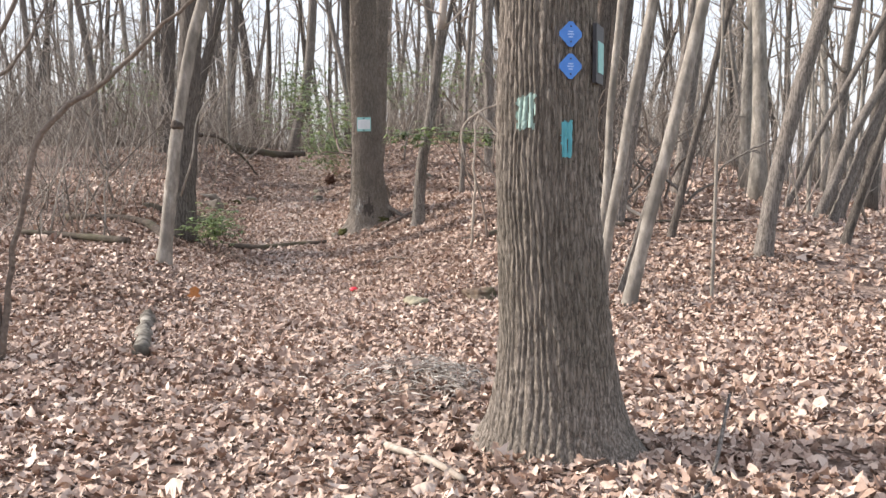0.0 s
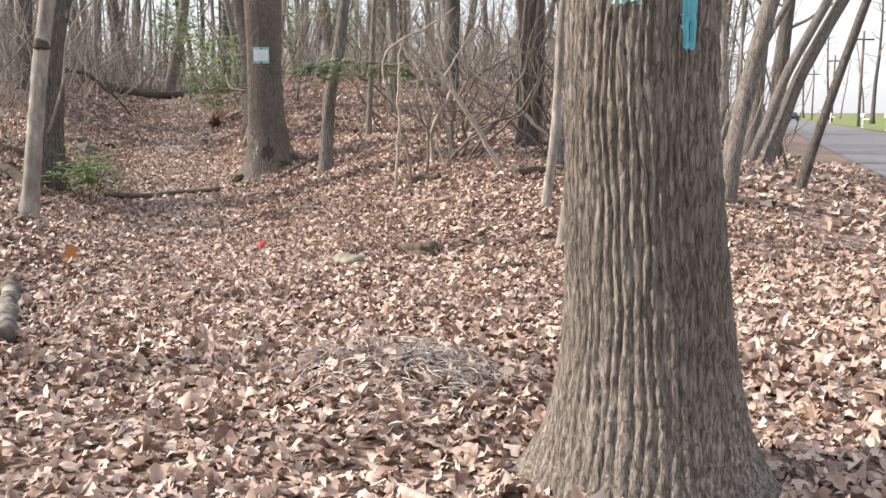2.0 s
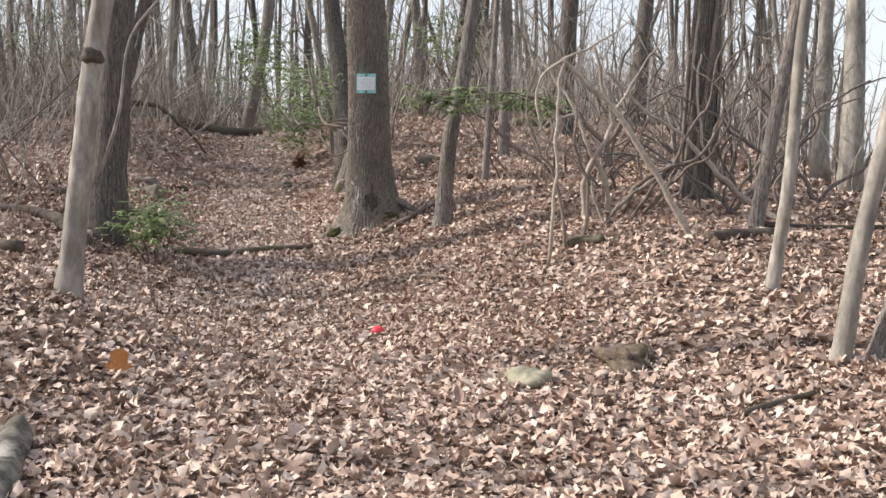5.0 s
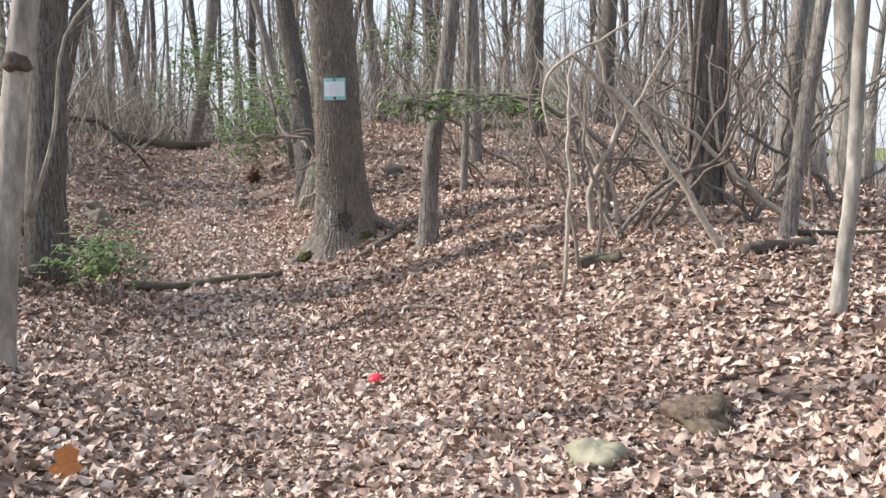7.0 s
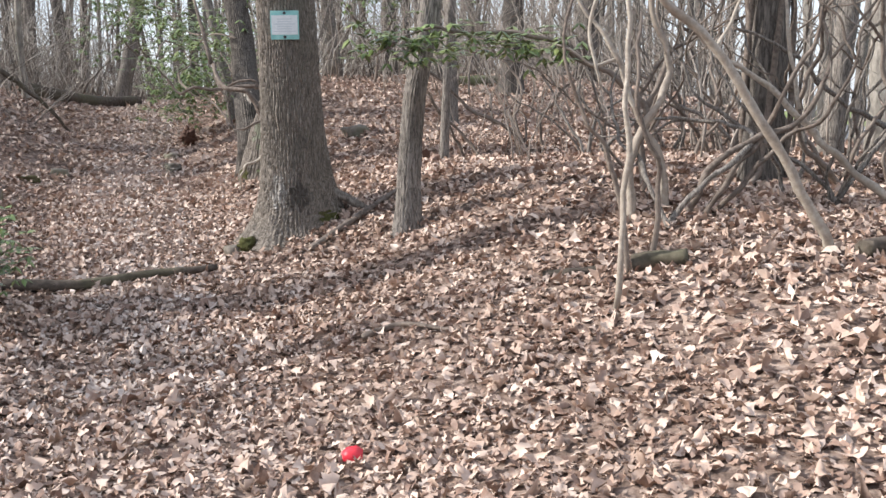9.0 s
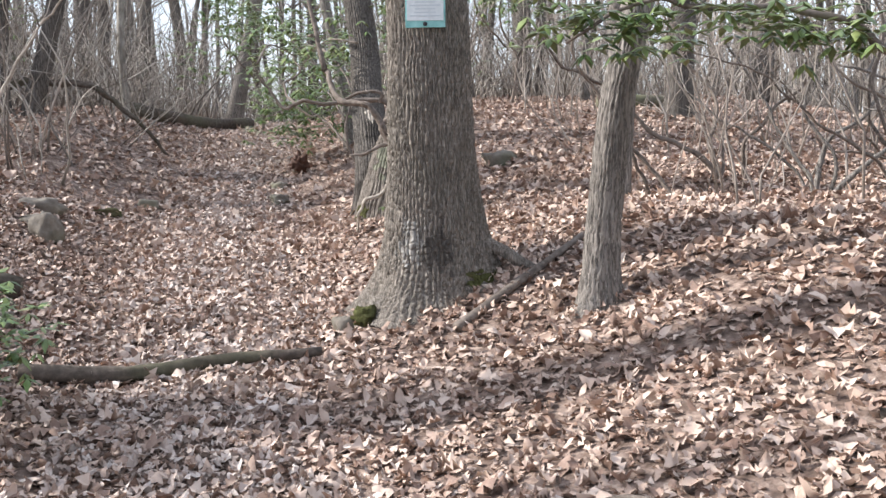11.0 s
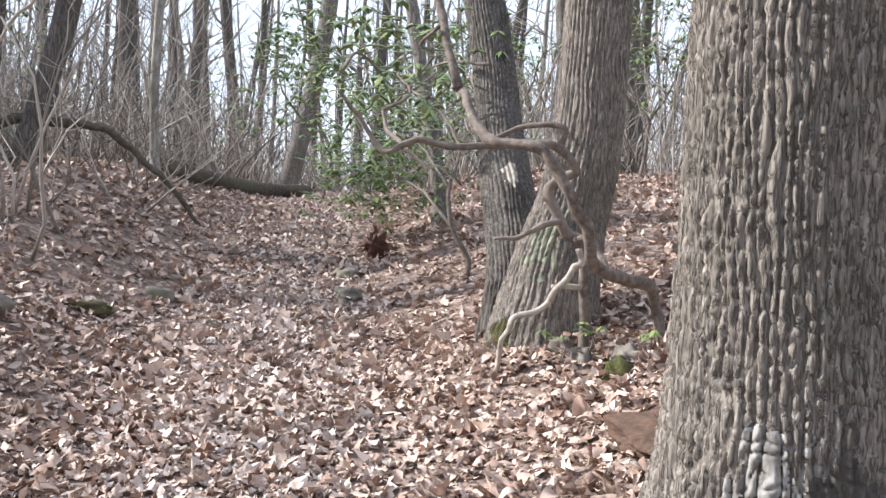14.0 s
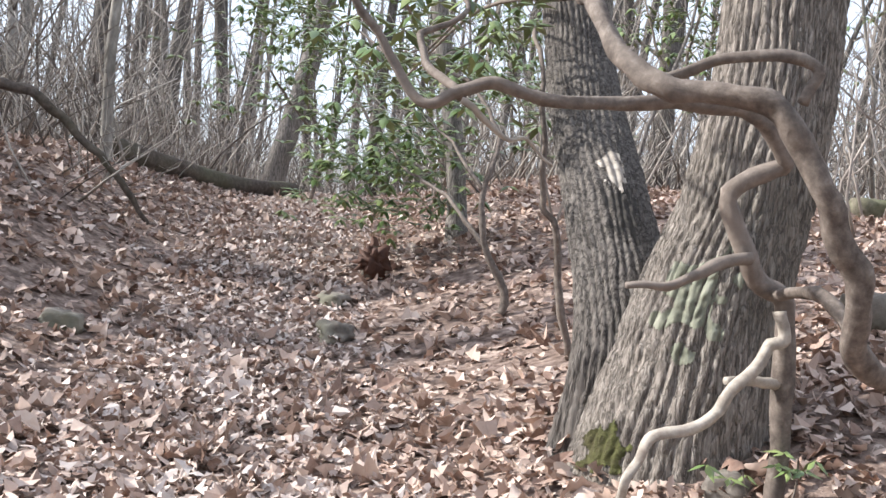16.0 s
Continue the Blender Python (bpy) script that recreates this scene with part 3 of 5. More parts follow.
part("lichen_patch", bark_patch(ot_spec, 0.62 - ot_line[0][2], -30, 0.28, 0.42, 7, 0.85, -0.33, 0.007), surface("pale_lichen", [(0.40, (0.17, 0.155, 0.14)), (0.54, (0.30, 0.285, 0.26)), (0.72, (0.46, 0.44, 0.41))], (1, 1, 0.5), 34, 0.9, 0.5, 0.006), ot, "pale grey lichen on the bark")
part("bark_scar", bark_patch(ot_spec, 0.58 - ot_line[0][2], 0, 0.26, 0.46, 8, 0.85, -0.5, 0.006), surface("dark_scar", [(0.3, (0.055, 0.048, 0.042)), (0.6, (0.105, 0.092, 0.08)), (0.8, (0.18, 0.16, 0.14))], (1, 1, 0.4), 40, 0.95, 0.7, 0.01), ot, "dark weathered scar on the bark")

# the notice: teal board, covered paper, bolts
nm = on_trunk(-1.44, oy, 0.275, -6, 2.065)
notice = base("notice_board", nm.translation, "teal board with a covered white notice bolted to oak", "sign")
b = Build()
b.box((-0.122, 0.0, -0.122), (0.122, 0.02, 0.122), nm)
part("board", b, TEAL_PAINT, notice, smooth=False)
b = Build()
b.box((-0.112, 0.02, -0.082), (0.112, 0.026, 0.082), nm)
part("notice_sheet", b, PAPER, notice, "white sheet behind clouded plastic", False)
for zz in (0.05, 0.028, 0.008, -0.012, -0.034, -0.054):
    b = Build()
    w = 0.075 + 0.02 * math.sin(zz * 200)
    b.box((-w, 0.026, zz - 0.004), (w, 0.0275, zz + 0.004), nm)
    part("print_line", b, INK, notice, smooth=False)
for zz in (0.102, -0.102):
    b = Build()
    b.tube([nm @ Vector((0, 0.018, zz)), nm @ Vector((0, 0.028, zz)), nm @ Vector((0, 0.032, zz))], [0.013, 0.013, 0.008], 12)
    part("bolt", b, DARK_METAL, notice)

# --- the slim tree beside the great oak
slz = h(-0.5, 16.85)
slim = base("slim_oak_tree", (-0.5, 16.85, slz), "slim scaly grey tree leaning beside the great oak", "tree")
slim_line = [(-0.50, 16.85, slz - 0.1), (-0.485, 16.85, slz + 0.35), (-0.47, 16.84, 0.92), (-0.42, 16.83, 1.45), (-0.28, 16.83, 2.15), (-0.20, 16.83, 2.75), (-0.1, 16.8, 3.6)]
part("trunk", ridged_trunk(slim_line, [(0, 0.125), (0.3, 0.104), (0.8, 0.096), (1.8, 0.088), (3.6, 0.07)], 0.010, 110, 200, 6.0, [(-2.4, 0.5, 0.6), (-0.6, 0.5, 0.5)], 0.08, 0.12, (0.026, 0.10, 0.7)), GREY_BARK, slim)
c = Build()
up_line = spline([slim_line[-1], (0.05, 16.8, 5.2), (0.0, 16.9, 7.2), (0.2, 16.9, 9.2)], 6)
c.tube(up_line, taper(len(up_line), 0.072, 0.02), 10)
limbs(c, up_line, 0.055, 12, 1.8, 31, 0.0)
tagged(part("crown", c, TWIGS, slim), kind="stuff")

# --- the twin-stemmed tree
tx, ty = -1.75, 20.9
tw = base("twin_oak_tree", (tx, ty, h(tx, ty)), "twin-stemmed oak with a swollen pale mossy base", "tree")
tz = h(tx, ty)
tl_spec = ([(-1.93, 20.95, tz - 0.15), (-1.92, 20.98, 0.95), (-1.97, 21.4, 1.44), (-2.02, 21.9, 1.89), (-2.06, 22.3, 2.39), (-2.3, 22.9, 4.0), (-2.5, 23.5, 6.5)], [(0, 0.19), (0.5, 0.175), (1.0, 0.168), (2.0, 0.16), (7, 0.12)], 0.018, 15.0, [(2.8, 0.5, 0.5)], 0.05, 0.2, (0.030, 0.3, 0.4))
part("left_trunk", ridged_trunk(tl_spec[0], *tl_spec[1:3], 180, 300, *tl_spec[3:]), DARK_BARK, tw)
tw_spec = ([(-1.78, 20.8, tz - 0.15), (-1.76, 20.8, 0.72), (-1.68, 20.8, 1.15), (-1.60, 20.8, 1.44), (-1.555, 20.8, 1.77), (-1.53, 20.82, 2.2), (-1.45, 20.9, 4.5), (-1.4, 21.0, 7.0)], [(0, 0.29), (0.3, 0.275), (0.6, 0.245), (0.9, 0.215), (1.4, 0.198), (7, 0.13)], 0.017, 22.0, [(3.4, 0.6, 0.5), (-1.6, 0.4, 0.4), (-0.4, 0.4, 0.5)], 0.06, 0.25, (0.032, 0.36, 0.5))
part("right_trunk", ridged_trunk(tw_spec[0], tw_spec[1], tw_spec[2], 240, 330, *tw_spec[3:]), OAK_BARK, tw)
c = Build()
for ln, sd in ((spline([(-2.5, 23.5, 6.5), (-2.7, 24, 9), (-2.9, 24, 11)], 5), 41), (spline([(-1.4, 21.0, 7), (-1.1, 21.3, 9.5), (-1.2, 21.2, 12)], 5), 42)):
    c.tube(ln, taper(len(ln), 0.13, 0.05), 10)
    limbs(c, ln, 0.14, 10, 3.4, sd, 0.1)
tagged(part("crown", c, TWIGS, tw), kind="stuff")
part("moss_patch", bark_patch(tw_spec, 0.10, -55, 0.24, 0.20, 14, 0.7, -0.9, 0.006), MOSS, tw, "dull green moss at the foot")
part("bark_scar", bark_patch(tl_spec, 1.25, 8, 0.13, 0.34, 16, 0.7, -0.9, 0.004), DEAD_WOOD, tw, "pale bare scar in the bark")
part("bark_scar", bark_patch(tl_spec, 1.02, 12, 0.18, 0.42, 17, 0.7, -0.9, 0.0025), surface("charred_scar", [(0.3, (0.03, 0.027, 0.025)), (0.6, (0.065, 0.058, 0.05)), (0.8, (0.13, 0.115, 0.10))], (1, 1, 0.3), 40, 0.95, 0.7, 0.01), tw, "dark weathered scar in the bark")
part("lichen_patch", bark_patch(tw_spec, 0.62, -30, 0.34, 0.5, 15, 0.8, -0.4, 0.003), surface("grey_green_lichen", [(0.35, (0.12, 0.12, 0.09)), (0.52, (0.21, 0.215, 0.16)), (0.7, (0.33, 0.33, 0.26))], (1, 1, 0.4), 30, 0.95, 0.5, 0.006), tw, "grey-green lichen on the swollen base")

# --- saplings and leaning trees, each along its own line
def sap(name, pts, r0, r1, mat, label, height, seed, boughs=8, group="", reach=1.3, lo=0.45):
    first = (pts[0][0], pts[0][1], h(pts[0][0], pts[0][1]))
    line = grown([first] + list(pts[1:]), 0, height, 0.4, seed)
    return plain_tree(name, line, r0, r1, mat, label, "tree", group, boughs, reach, seed, 14, lo)


left_sap = sap("knotted_sapling", [(-3.38, 11.88, 0.16), (-3.28, 11.88, 0.95), (-3.16, 11.88, 1.85), (-2.97, 11.88, 2.8), (-2.82, 11.88, 3.33)], 0.080, 0.05, PALE_BARK, "pale leaning sapling with a dark knot", 8.0, 51)
part("knot", lump((-3.165, 11.85, 1.84), (0.085, 0.085, 0.06), 3, 0.4), LOG_BARK, left_sap, "dark swollen knot")
b = Build()
b.tube(spline([(-3.15, 11.88, 1.0), (-2.95, 11.7, 1.45), (-2.85, 11.65, 1.95), (-2.55, 11.6, 2.3)], 4), taper(13, 0.016, 0.006), 6)
part("side_shoot", b, PALE_BARK, left_sap)
sap("dark_tree", [(-4.45, 16.5, 0.3), (-4.4, 16.5, 1.2), (-4.3, 16.5, 2.6), (-4.2, 16.5, 4)], 0.20, 0.14, DARK_BARK, "dark-barked tree behind the pale sapling", 11.0, 52, 12, "", 2.5)
G = "leaning saplings beside the road"
sap("leaning_sapling", [(1.93, 10.2, -0.16), (2.08, 10.2, 0.6), (2.31, 10.2, 1.55), (2.60, 10.2, 2.8)], 0.070, 0.045, PALE_BARK, "pale smooth sapling leaning toward the road", 8.5, 53, 8, G)
sap("leaning_sapling", [(1.75, 10.9, -0.05), (1.83, 10.9, 0.63), (1.96, 10.9, 1.38), (2.04, 10.9, 1.93)], 0.058, 0.04, PALE_BARK, "pale smooth sapling leaning toward the road", 8.0, 54, 8, G)
sap("leaning_sapling", [(1.99, 10.95, -0.14), (2.2, 10.95, 0.71), (2.4, 10.95, 1.38), (2.53, 10.95, 1.94)], 0.045, 0.03, GREY_BARK, "thin grey sapling leaning toward the road", 6.5, 55, 8, G)
sap("slender_sapling", [(1.96, 12.6, 0.14), (2.05, 12.6, 0.94), (2.08, 12.6, 1.58), (2.1, 12.6, 2.1)], 0.052, 0.035, PALE_BARK, "slender pale upright sapling among leaf litter", 7.0, 56, 6, G)
sap("leaning_tree", [(4.05, 12.6, 0.06), (4.16, 12.6, 1.0), (4.45, 12.6, 2.3), (4.78, 12.6, 3.45)], 0.105, 0.07, GREY_BARK, "grey tree leaning over the verge", 9.0, 57, 10, G)
sap("thin_stem", [(2.86, 10.5, 0.1), (2.88, 10.5, 1.32), (2.9, 10.5, 2.22)], 0.018, 0.012, PALE_BARK, "thin pale dead stem standing upright", 3.2, 58, 4, G, 0.5)
for k, (dx, dy) in enumerate(((0, 0), (0.3, 0.1), (0.55, 0.5), (-0.3, 0.9), (0.9, 1.5))):
    sap("leaning_tree", [(6.68 + dx, 17.9 + dy, 0.3), (7.0 + dx, 17.9 + dy, 1.1), (7.3 + dx, 17.9 + dy, 1.9), (8.0 + dx, 17.9 + dy, 3.2)], 0.09 - 0.01 * k, 0.06, GREY_BARK, "grey tree leaning out over the road", 9.5, 60 + k, 10, G, 1.8)
for k, (x, y, lean, r) in enumerate(((2.55, 14.6, 0.14, 0.07), (3.1, 13.6, 0.22, 0.05), (4.3, 18.5, 0.10, 0.12), (5.6, 13.9, 0.3, 0.06), (0.9, 23.0, 0.0, 0.10), (2.5, 26.0, 0.03, 0.2), (0.25, 19.6, 0.05, 0.05))):
    z = h(x, y)
    sap("grey_tree", [(x, y, z), (x + lean, y, z + 1), (x + 2.1 * lean, y, z + 2), (x + 3.4 * lean, y, z + 3.2)], r, r * 0.7, (GREY_BARK, DARK_BARK)[k % 2], "bare grey tree in the thicket", 10.0, 80 + k, 10, "bare trees on the mound", 2.0)
vt = sap("vine_clad_tree", [(2.55, 16.6, 0.6), (2.57, 16.6, 1.4), (2.6, 16.6, 2.2), (2.62, 16.6, 3.2)], 0.17, 0.13, DARK_BARK, "dark tree wrapped in woody vines", 11.0, 70, 12, "", 2.2)
for k in range(5):
    a0 = k * 1.3
    b = Build()
    pts = [(2.58 + 0.20 * math.cos(a0 + z * 0.5), 16.6 + 0.20 * math.sin(a0 + z * 0.5), 0.45 + z) for z in np.arange(0, 4.5, 0.3)]
    pts[0] = (pts[0][0] + 0.35 * math.cos(a0), pts[0][1] + 0.35 * math.sin(a0), h(pts[0][0], pts[0][1]) - 0.03)
    b.tube(spline(pts, 2), [0.026] * (2 * len(pts) - 1), 6, 0.3, k)
    part("vine", b, LAUREL_BARK, vt)
G = "trees at the trail's crest"
sap("crest_tree", [(-5.43, 33, 1.7), (-5.06, 33, 3.2), (-4.79, 33, 4.65), (-4.69, 33, 5.75)], 0.17, 0.12, GREY_BARK, "grey leaning tree beside the fallen log", 12, 71, 12, G, 2.5)
sap("crest_tree", [(-6.37, 28.3, 1.7), (-6.42, 28.3, 2.97), (-6.35, 28.3, 4.64)], 0.06, 0.05, PALE_BARK, "slender pale tree on the bank", 9, 72, 10, G, 1.6)
sap("crest_tree", [(-7.4, 25.4, 1.6), (-7.33, 25.4, 2.95), (-7.27, 25.4, 3.95)], 0.19, 0.15, DARK_BARK, "dark tree on the bank", 12, 73, 12, G, 2.5)
sap("crest_tree", [(-6.89, 25.4, 1.6), (-6.62, 25.4, 2.62), (-6.29, 25.4, 3.96)], 0.13, 0.10, DARK_BARK, "dark leaning tree on the bank", 11, 74, 12, G, 2.2)
sap("crest_tree", [(-2.46, 26.4, 1.2), (-2.55, 26.5, 2.0), (-2.75, 26.6, 3.0)], 0.09, 0.06, GREY_BARK, "small grey tree among laurel leaves", 8, 75, 10, G, 1.6)


# ---------------------------------------------------------------- laurel: crooked stems and evergreen leaves
def stem_thing(name, lines, label, category="shrub", group="", mat=None, sides=8):
    """A crooked shrub: each line is (points, radius at foot, radius at tip)."""
    at = lines[0][0][0]
    root = base(name, at, label, category, group)
    for pts, r0, r1 in lines:
        s = spline(pts, 6)
        s = [p + noise.noise_vector(p * 5.0) * 0.034 * min(1, i / 4) + noise.noise_vector(p * 13.0) * 0.007 for i, p in enumerate(s)]
        b = Build()
        b.tube(s, taper(len(s), r0, r1), sides, 0.42, len(pts))
        part("stem", b, mat or LAUREL_BARK, root)
    return root


def sprays(bld, spots, n, size, seed, spreadr=0.22):
    """Whorls of pointed evergreen leaves about each spot."""
    rnd = random.Random(seed)
    for p in spots:
        for _ in range(n):
            a, e = rnd.uniform(0, 2 * math.pi), rnd.uniform(-0.5, 0.7)
            o = Vector(p) + Vector((rnd.gauss(0, spreadr), rnd.gauss(0, spreadr), rnd.gauss(0, spreadr * 0.7)))
            for _ in range(4):
                a += 1.57 + rnd.uniform(-0.4, 0.4)
                d = Vector((math.cos(a) * math.cos(e), math.sin(a) * math.cos(e), math.sin(e) - 0.25)).normalized()
                s = d.cross(Vector((0, 0, 1))).normalized()
                u = s.cross(d)
                ln = size * rnd.uniform(0.7, 1.2)
                w = ln * 0.19
                v = [o, o + d * ln * 0.4 + s * w - u * 0.004, o + d * ln * 0.4 + u * w * 0.25, o + d * ln * 0.4 - s * w - u * 0.004, o + d * ln - u * ln * 0.18]
                bld.add(v, [(0, 1, 2), (0, 2, 3), (1, 4, 2), (2, 4, 3)])


rho = stem_thing("mountain_laurel", [
    ([(-1.2, 20.2, 0.56), (-1.25, 20.2, 0.83), (-1.32, 20.06, 0.93), (-1.45, 19.94, 0.96), (-1.56, 19.84, 0.99), (-1.65, 19.76, 1.08), (-1.69, 19.71, 1.21), (-1.75, 19.67, 1.33), (-1.82, 19.65, 1.45), (-1.88, 19.65, 1.52), (-1.95, 19.68, 1.57), (-2.06, 19.72, 1.59), (-2.14, 19.78, 1.62), (-2.23, 19.87, 1.67), (-2.26, 19.97, 1.78), (-2.31, 20.1, 1.89)], 0.030, 0.024),
    ([(-1.6, 20.3, 0.5), (-1.62, 20.3, 1.07), (-1.69, 20.28, 1.16), (-1.77, 20.26, 1.31), (-1.8, 20.24, 1.4), (-1.7, 20.22, 1.48), (-1.69, 20.2, 1.52), (-1.76, 20.18, 1.6), (-1.9, 20.17, 1.62), (-2.09, 20.16, 1.62), (-2.27, 20.14, 1.61), (-2.38, 20.13, 1.6), (-2.48, 20.12, 1.61), (-2.57, 20.12, 1.58), (-2.67, 20.11, 1.55), (-2.73, 20.11, 1.61), (-2.79, 20.1, 1.7), (-2.85, 20.1, 1.8), (-2.89, 20.1, 1.87)], 0.030, 0.009),
    ([(-1.75, 20.22, 1.24), (-1.88, 20.18, 1.2), (-2, 20.14, 1.16), (-2.1, 20.1, 1.14)], 0.018, 0.009),
    ([(-1.82, 19.75, 1.58), (-1.82, 19.76, 1.68), (-1.96, 19.77, 1.69), (-2.08, 19.79, 1.66), (-2.14, 19.8, 1.63)], 0.013, 0.012),
    ([(-1.56, 19.84, 0.99), (-1.61, 20, 1.13), (-1.66, 20.25, 1.14)], 0.020, 0.016),
    ([(-2.57, 20.12, 1.58), (-2.7, 20.4, 1.77), (-2.59, 20.6, 1.91), (-2.66, 20.8, 2.07)], 0.013, 0.006),
    ([(-2.31, 20.1, 1.89), (-2.5, 20.5, 2.6), (-2.7, 20.8, 2.9)], 0.024, 0.010),
], "crooked mountain laurel with bare winding brown stems", "shrub", sides=10)
b = Build()
sprays(b, [(-2.85, 20.9, 2.3), (-2.6, 21.5, 2.35), (-2.4, 22.0, 2.5), (-2.75, 22.5, 2.2), (-2.95, 23.0, 2.15), (-2.5, 23.0, 2.5), (-2.15, 22.4, 2.6), (-3.0, 22.0, 2.45), (-2.7, 21.8, 2.1), (-2.9, 21.4, 2.2), (-2.3, 22.8, 2.2), (-2.6, 22.3, 2.0)], 15, 0.11, 5, 0.24)
part("leaves", b, GREEN_LEAF, rho, "glossy dark green leaves")
b = Build()
for q in ([(-2.42, 20.15, 2.2), (-2.55, 21.2, 2.3), (-2.5, 22.2, 2.4), (-2.8, 23.0, 2.2)], [(-2.9, 20.1, 1.95), (-2.9, 21.0, 2.2), (-2.8, 22.3, 2.2)], [(-2.1, 21.8, 2.3), (-2.5, 22.6, 2.4), (-2.9, 23.2, 2.1)]):
    s = spline(q, 5)
    b.tube(s, taper(len(s), 0.012, 0.006), 6, 0.3)
part("twig", b, LAUREL_BARK, rho)
stem_thing("bleached_root", [([(-1.65, 20.25, 1.1), (-1.64, 20.24, 1.02), (-1.69, 20.24, 1), (-1.75, 20.23, 0.9), (-1.78, 20.23, 0.81), (-1.87, 20.22, 0.76), (-1.97, 20.21, 0.73), (-2.01, 20.21, 0.65), (-2.05, 20.2, 0.58), (-2.05, 20.32, 0.42)], 0.019, 0.013), ([(-1.63, 20.28, 0.9), (-1.7, 20.27, 0.92), (-1.77, 20.25, 0.91)], 0.016, 0.012)], "bleached bare branch curving down to the leaves", "branch", "", DEAD_WOOD, 10)
stem_thing("dead_twig", [([(-2.57, 20.1, 1.57), (-2.52, 20.12, 1.52), (-2.44, 20.15, 1.48), (-2.39, 20.18, 1.5), (-2.31, 20.2, 1.45)], 0.009, 0.004)], "thin bleached dead twig caught in laurel", "twig", "", DEAD_WOOD)
lau2 = stem_thing("laurel_bush", [
    ([(-2.21, 23.7, h(-2.21, 23.7) - 0.04), (-2.17, 23.7, 0.9), (-2.33, 23.7, 1.22), (-2.36, 23.8, 1.54), (-2.28, 24.0, 1.9), (-2.5, 24.3, 2.3)], 0.028, 0.012),
    ([(-2.30, 23.75, 1.15), (-2.6, 24.2, 1.5), (-2.9, 25.0, 1.7), (-3.1, 25.6, 1.9)], 0.016, 0.008),
    ([(-2.36, 23.8, 1.54), (-2.7, 24.6, 2.0), (-3.0, 25.3, 2.2)], 0.014, 0.007),
], "evergreen laurel bush with drooping dark green leaves", "shrub")
b = Build()
rr = random.Random(8)
sprays(b, [(-3.15 + rr.gauss(0, 0.32), 25.7 + rr.gauss(0, 0.4), 1.72 + rr.gauss(0, 0.26)) for _ in range(54)] + [(-2.7 + rr.gauss(0, 0.4), 25.0 + rr.gauss(0, 0.5), 2.3 + rr.gauss(0, 0.25)) for _ in range(18)], 6, 0.12, 9, 0.16)
sprays(b, [(-3.0 + rr.gauss(0, 0.7), 26.8 + rr.gauss(0, 0.8), 2.7 + rr.gauss(0, 0.5)) for _ in range(34)] + [(-4.4 + rr.gauss(0, 0.35), 28.2 + rr.gauss(0, 0.4), 3.7 + rr.gauss(0, 0.35)) for _ in range(26)], 6, 0.13, 10, 0.18)
part("leaves", b, GREEN_LEAF, lau2, "glossy dark green leaves")
b = Build()
for q in ([(-2.5, 24.3, 2.3), (-2.8, 25.5, 2.6), (-3.2, 26.6, 2.8), (-3.6, 27.5, 3.2), (-4.4, 28.2, 3.7)], [(-2.8, 25.5, 2.6), (-2.5, 26.4, 3.0), (-2.3, 27.2, 3.3)]):
    sp = spline(q, 5)
    b.tube(sp, taper(len(sp), 0.018, 0.007), 6, 0.3)
part("branch", b, LAUREL_BARK, lau2)
stem_thing("laurel_bush", [([(-1.89, 22.5, h(-1.89, 22.5)), (-2.0, 22.5, 1.1), (-2.02, 22.5, 1.34), (-2.1, 22.5, 1.45), (-2.13, 22.5, 1.91), (-2.2, 22.8, 2.4)], 0.022, 0.012)], "single crooked dark laurel stem", "shrub")

for sx, sy, hi, sd in ((-4.4, 30.5, 2.6, 61), (0.3, 29.0, 2.7, 62), (-1.6, 31.5, 2.4, 63), (-9.0, 27.5, 2.2, 64)):
    gz2 = h(sx, sy)
    bush = stem_thing("laurel_bush", [([(sx, sy, gz2 - 0.05), (sx + 0.1, sy, gz2 + 0.8), (sx - 0.2, sy + 0.1, gz2 + 1.5), (sx, sy, gz2 + hi)], 0.03, 0.012), ([(sx + 0.1, sy, gz2 + 0.8), (sx + 0.5, sy + 0.2, gz2 + 1.5), (sx + 0.7, sy, gz2 + hi * 0.9)], 0.02, 0.01), ([(sx - 0.1, sy, gz2 + 1.0), (sx - 0.6, sy - 0.2, gz2 + 1.6), (sx - 0.8, sy, gz2 + hi * 0.85)], 0.02, 0.01)], "tall evergreen laurel among bare trees", "shrub", "tall laurels")
    b = Build()
    rr = random.Random(sd)
    sprays(b, [(sx + rr.gauss(0, 0.6), sy + rr.gauss(0, 0.5), gz2 + hi * 0.72 + rr.gauss(0, 0.45)) for _ in range(44)], 5, 0.13, sd, 0.18)
    part("leaves", b, GREEN_LEAF, bush, "green leaves in loose tufts")

for sx, sy, sd in ((-1.72, 20.22, 71), (-1.58, 20.24, 72), (-1.30, 20.05, 73)):
    sz = h(sx, sy)
    seedling = stem_thing("laurel_seedling", [([(sx, sy, sz - 0.02), (sx + 0.01, sy, sz + 0.08), (sx, sy - 0.02, sz + 0.17)], 0.004, 0.002)], "small green laurel seedling among leaves", "seedling", "laurel seedlings")
    b = Build()
    sprays(b, [(sx, sy - 0.02, sz + 0.15)], 4, 0.06, sd, 0.03)
    part("leaves", b, GREEN_LEAF, seedling)

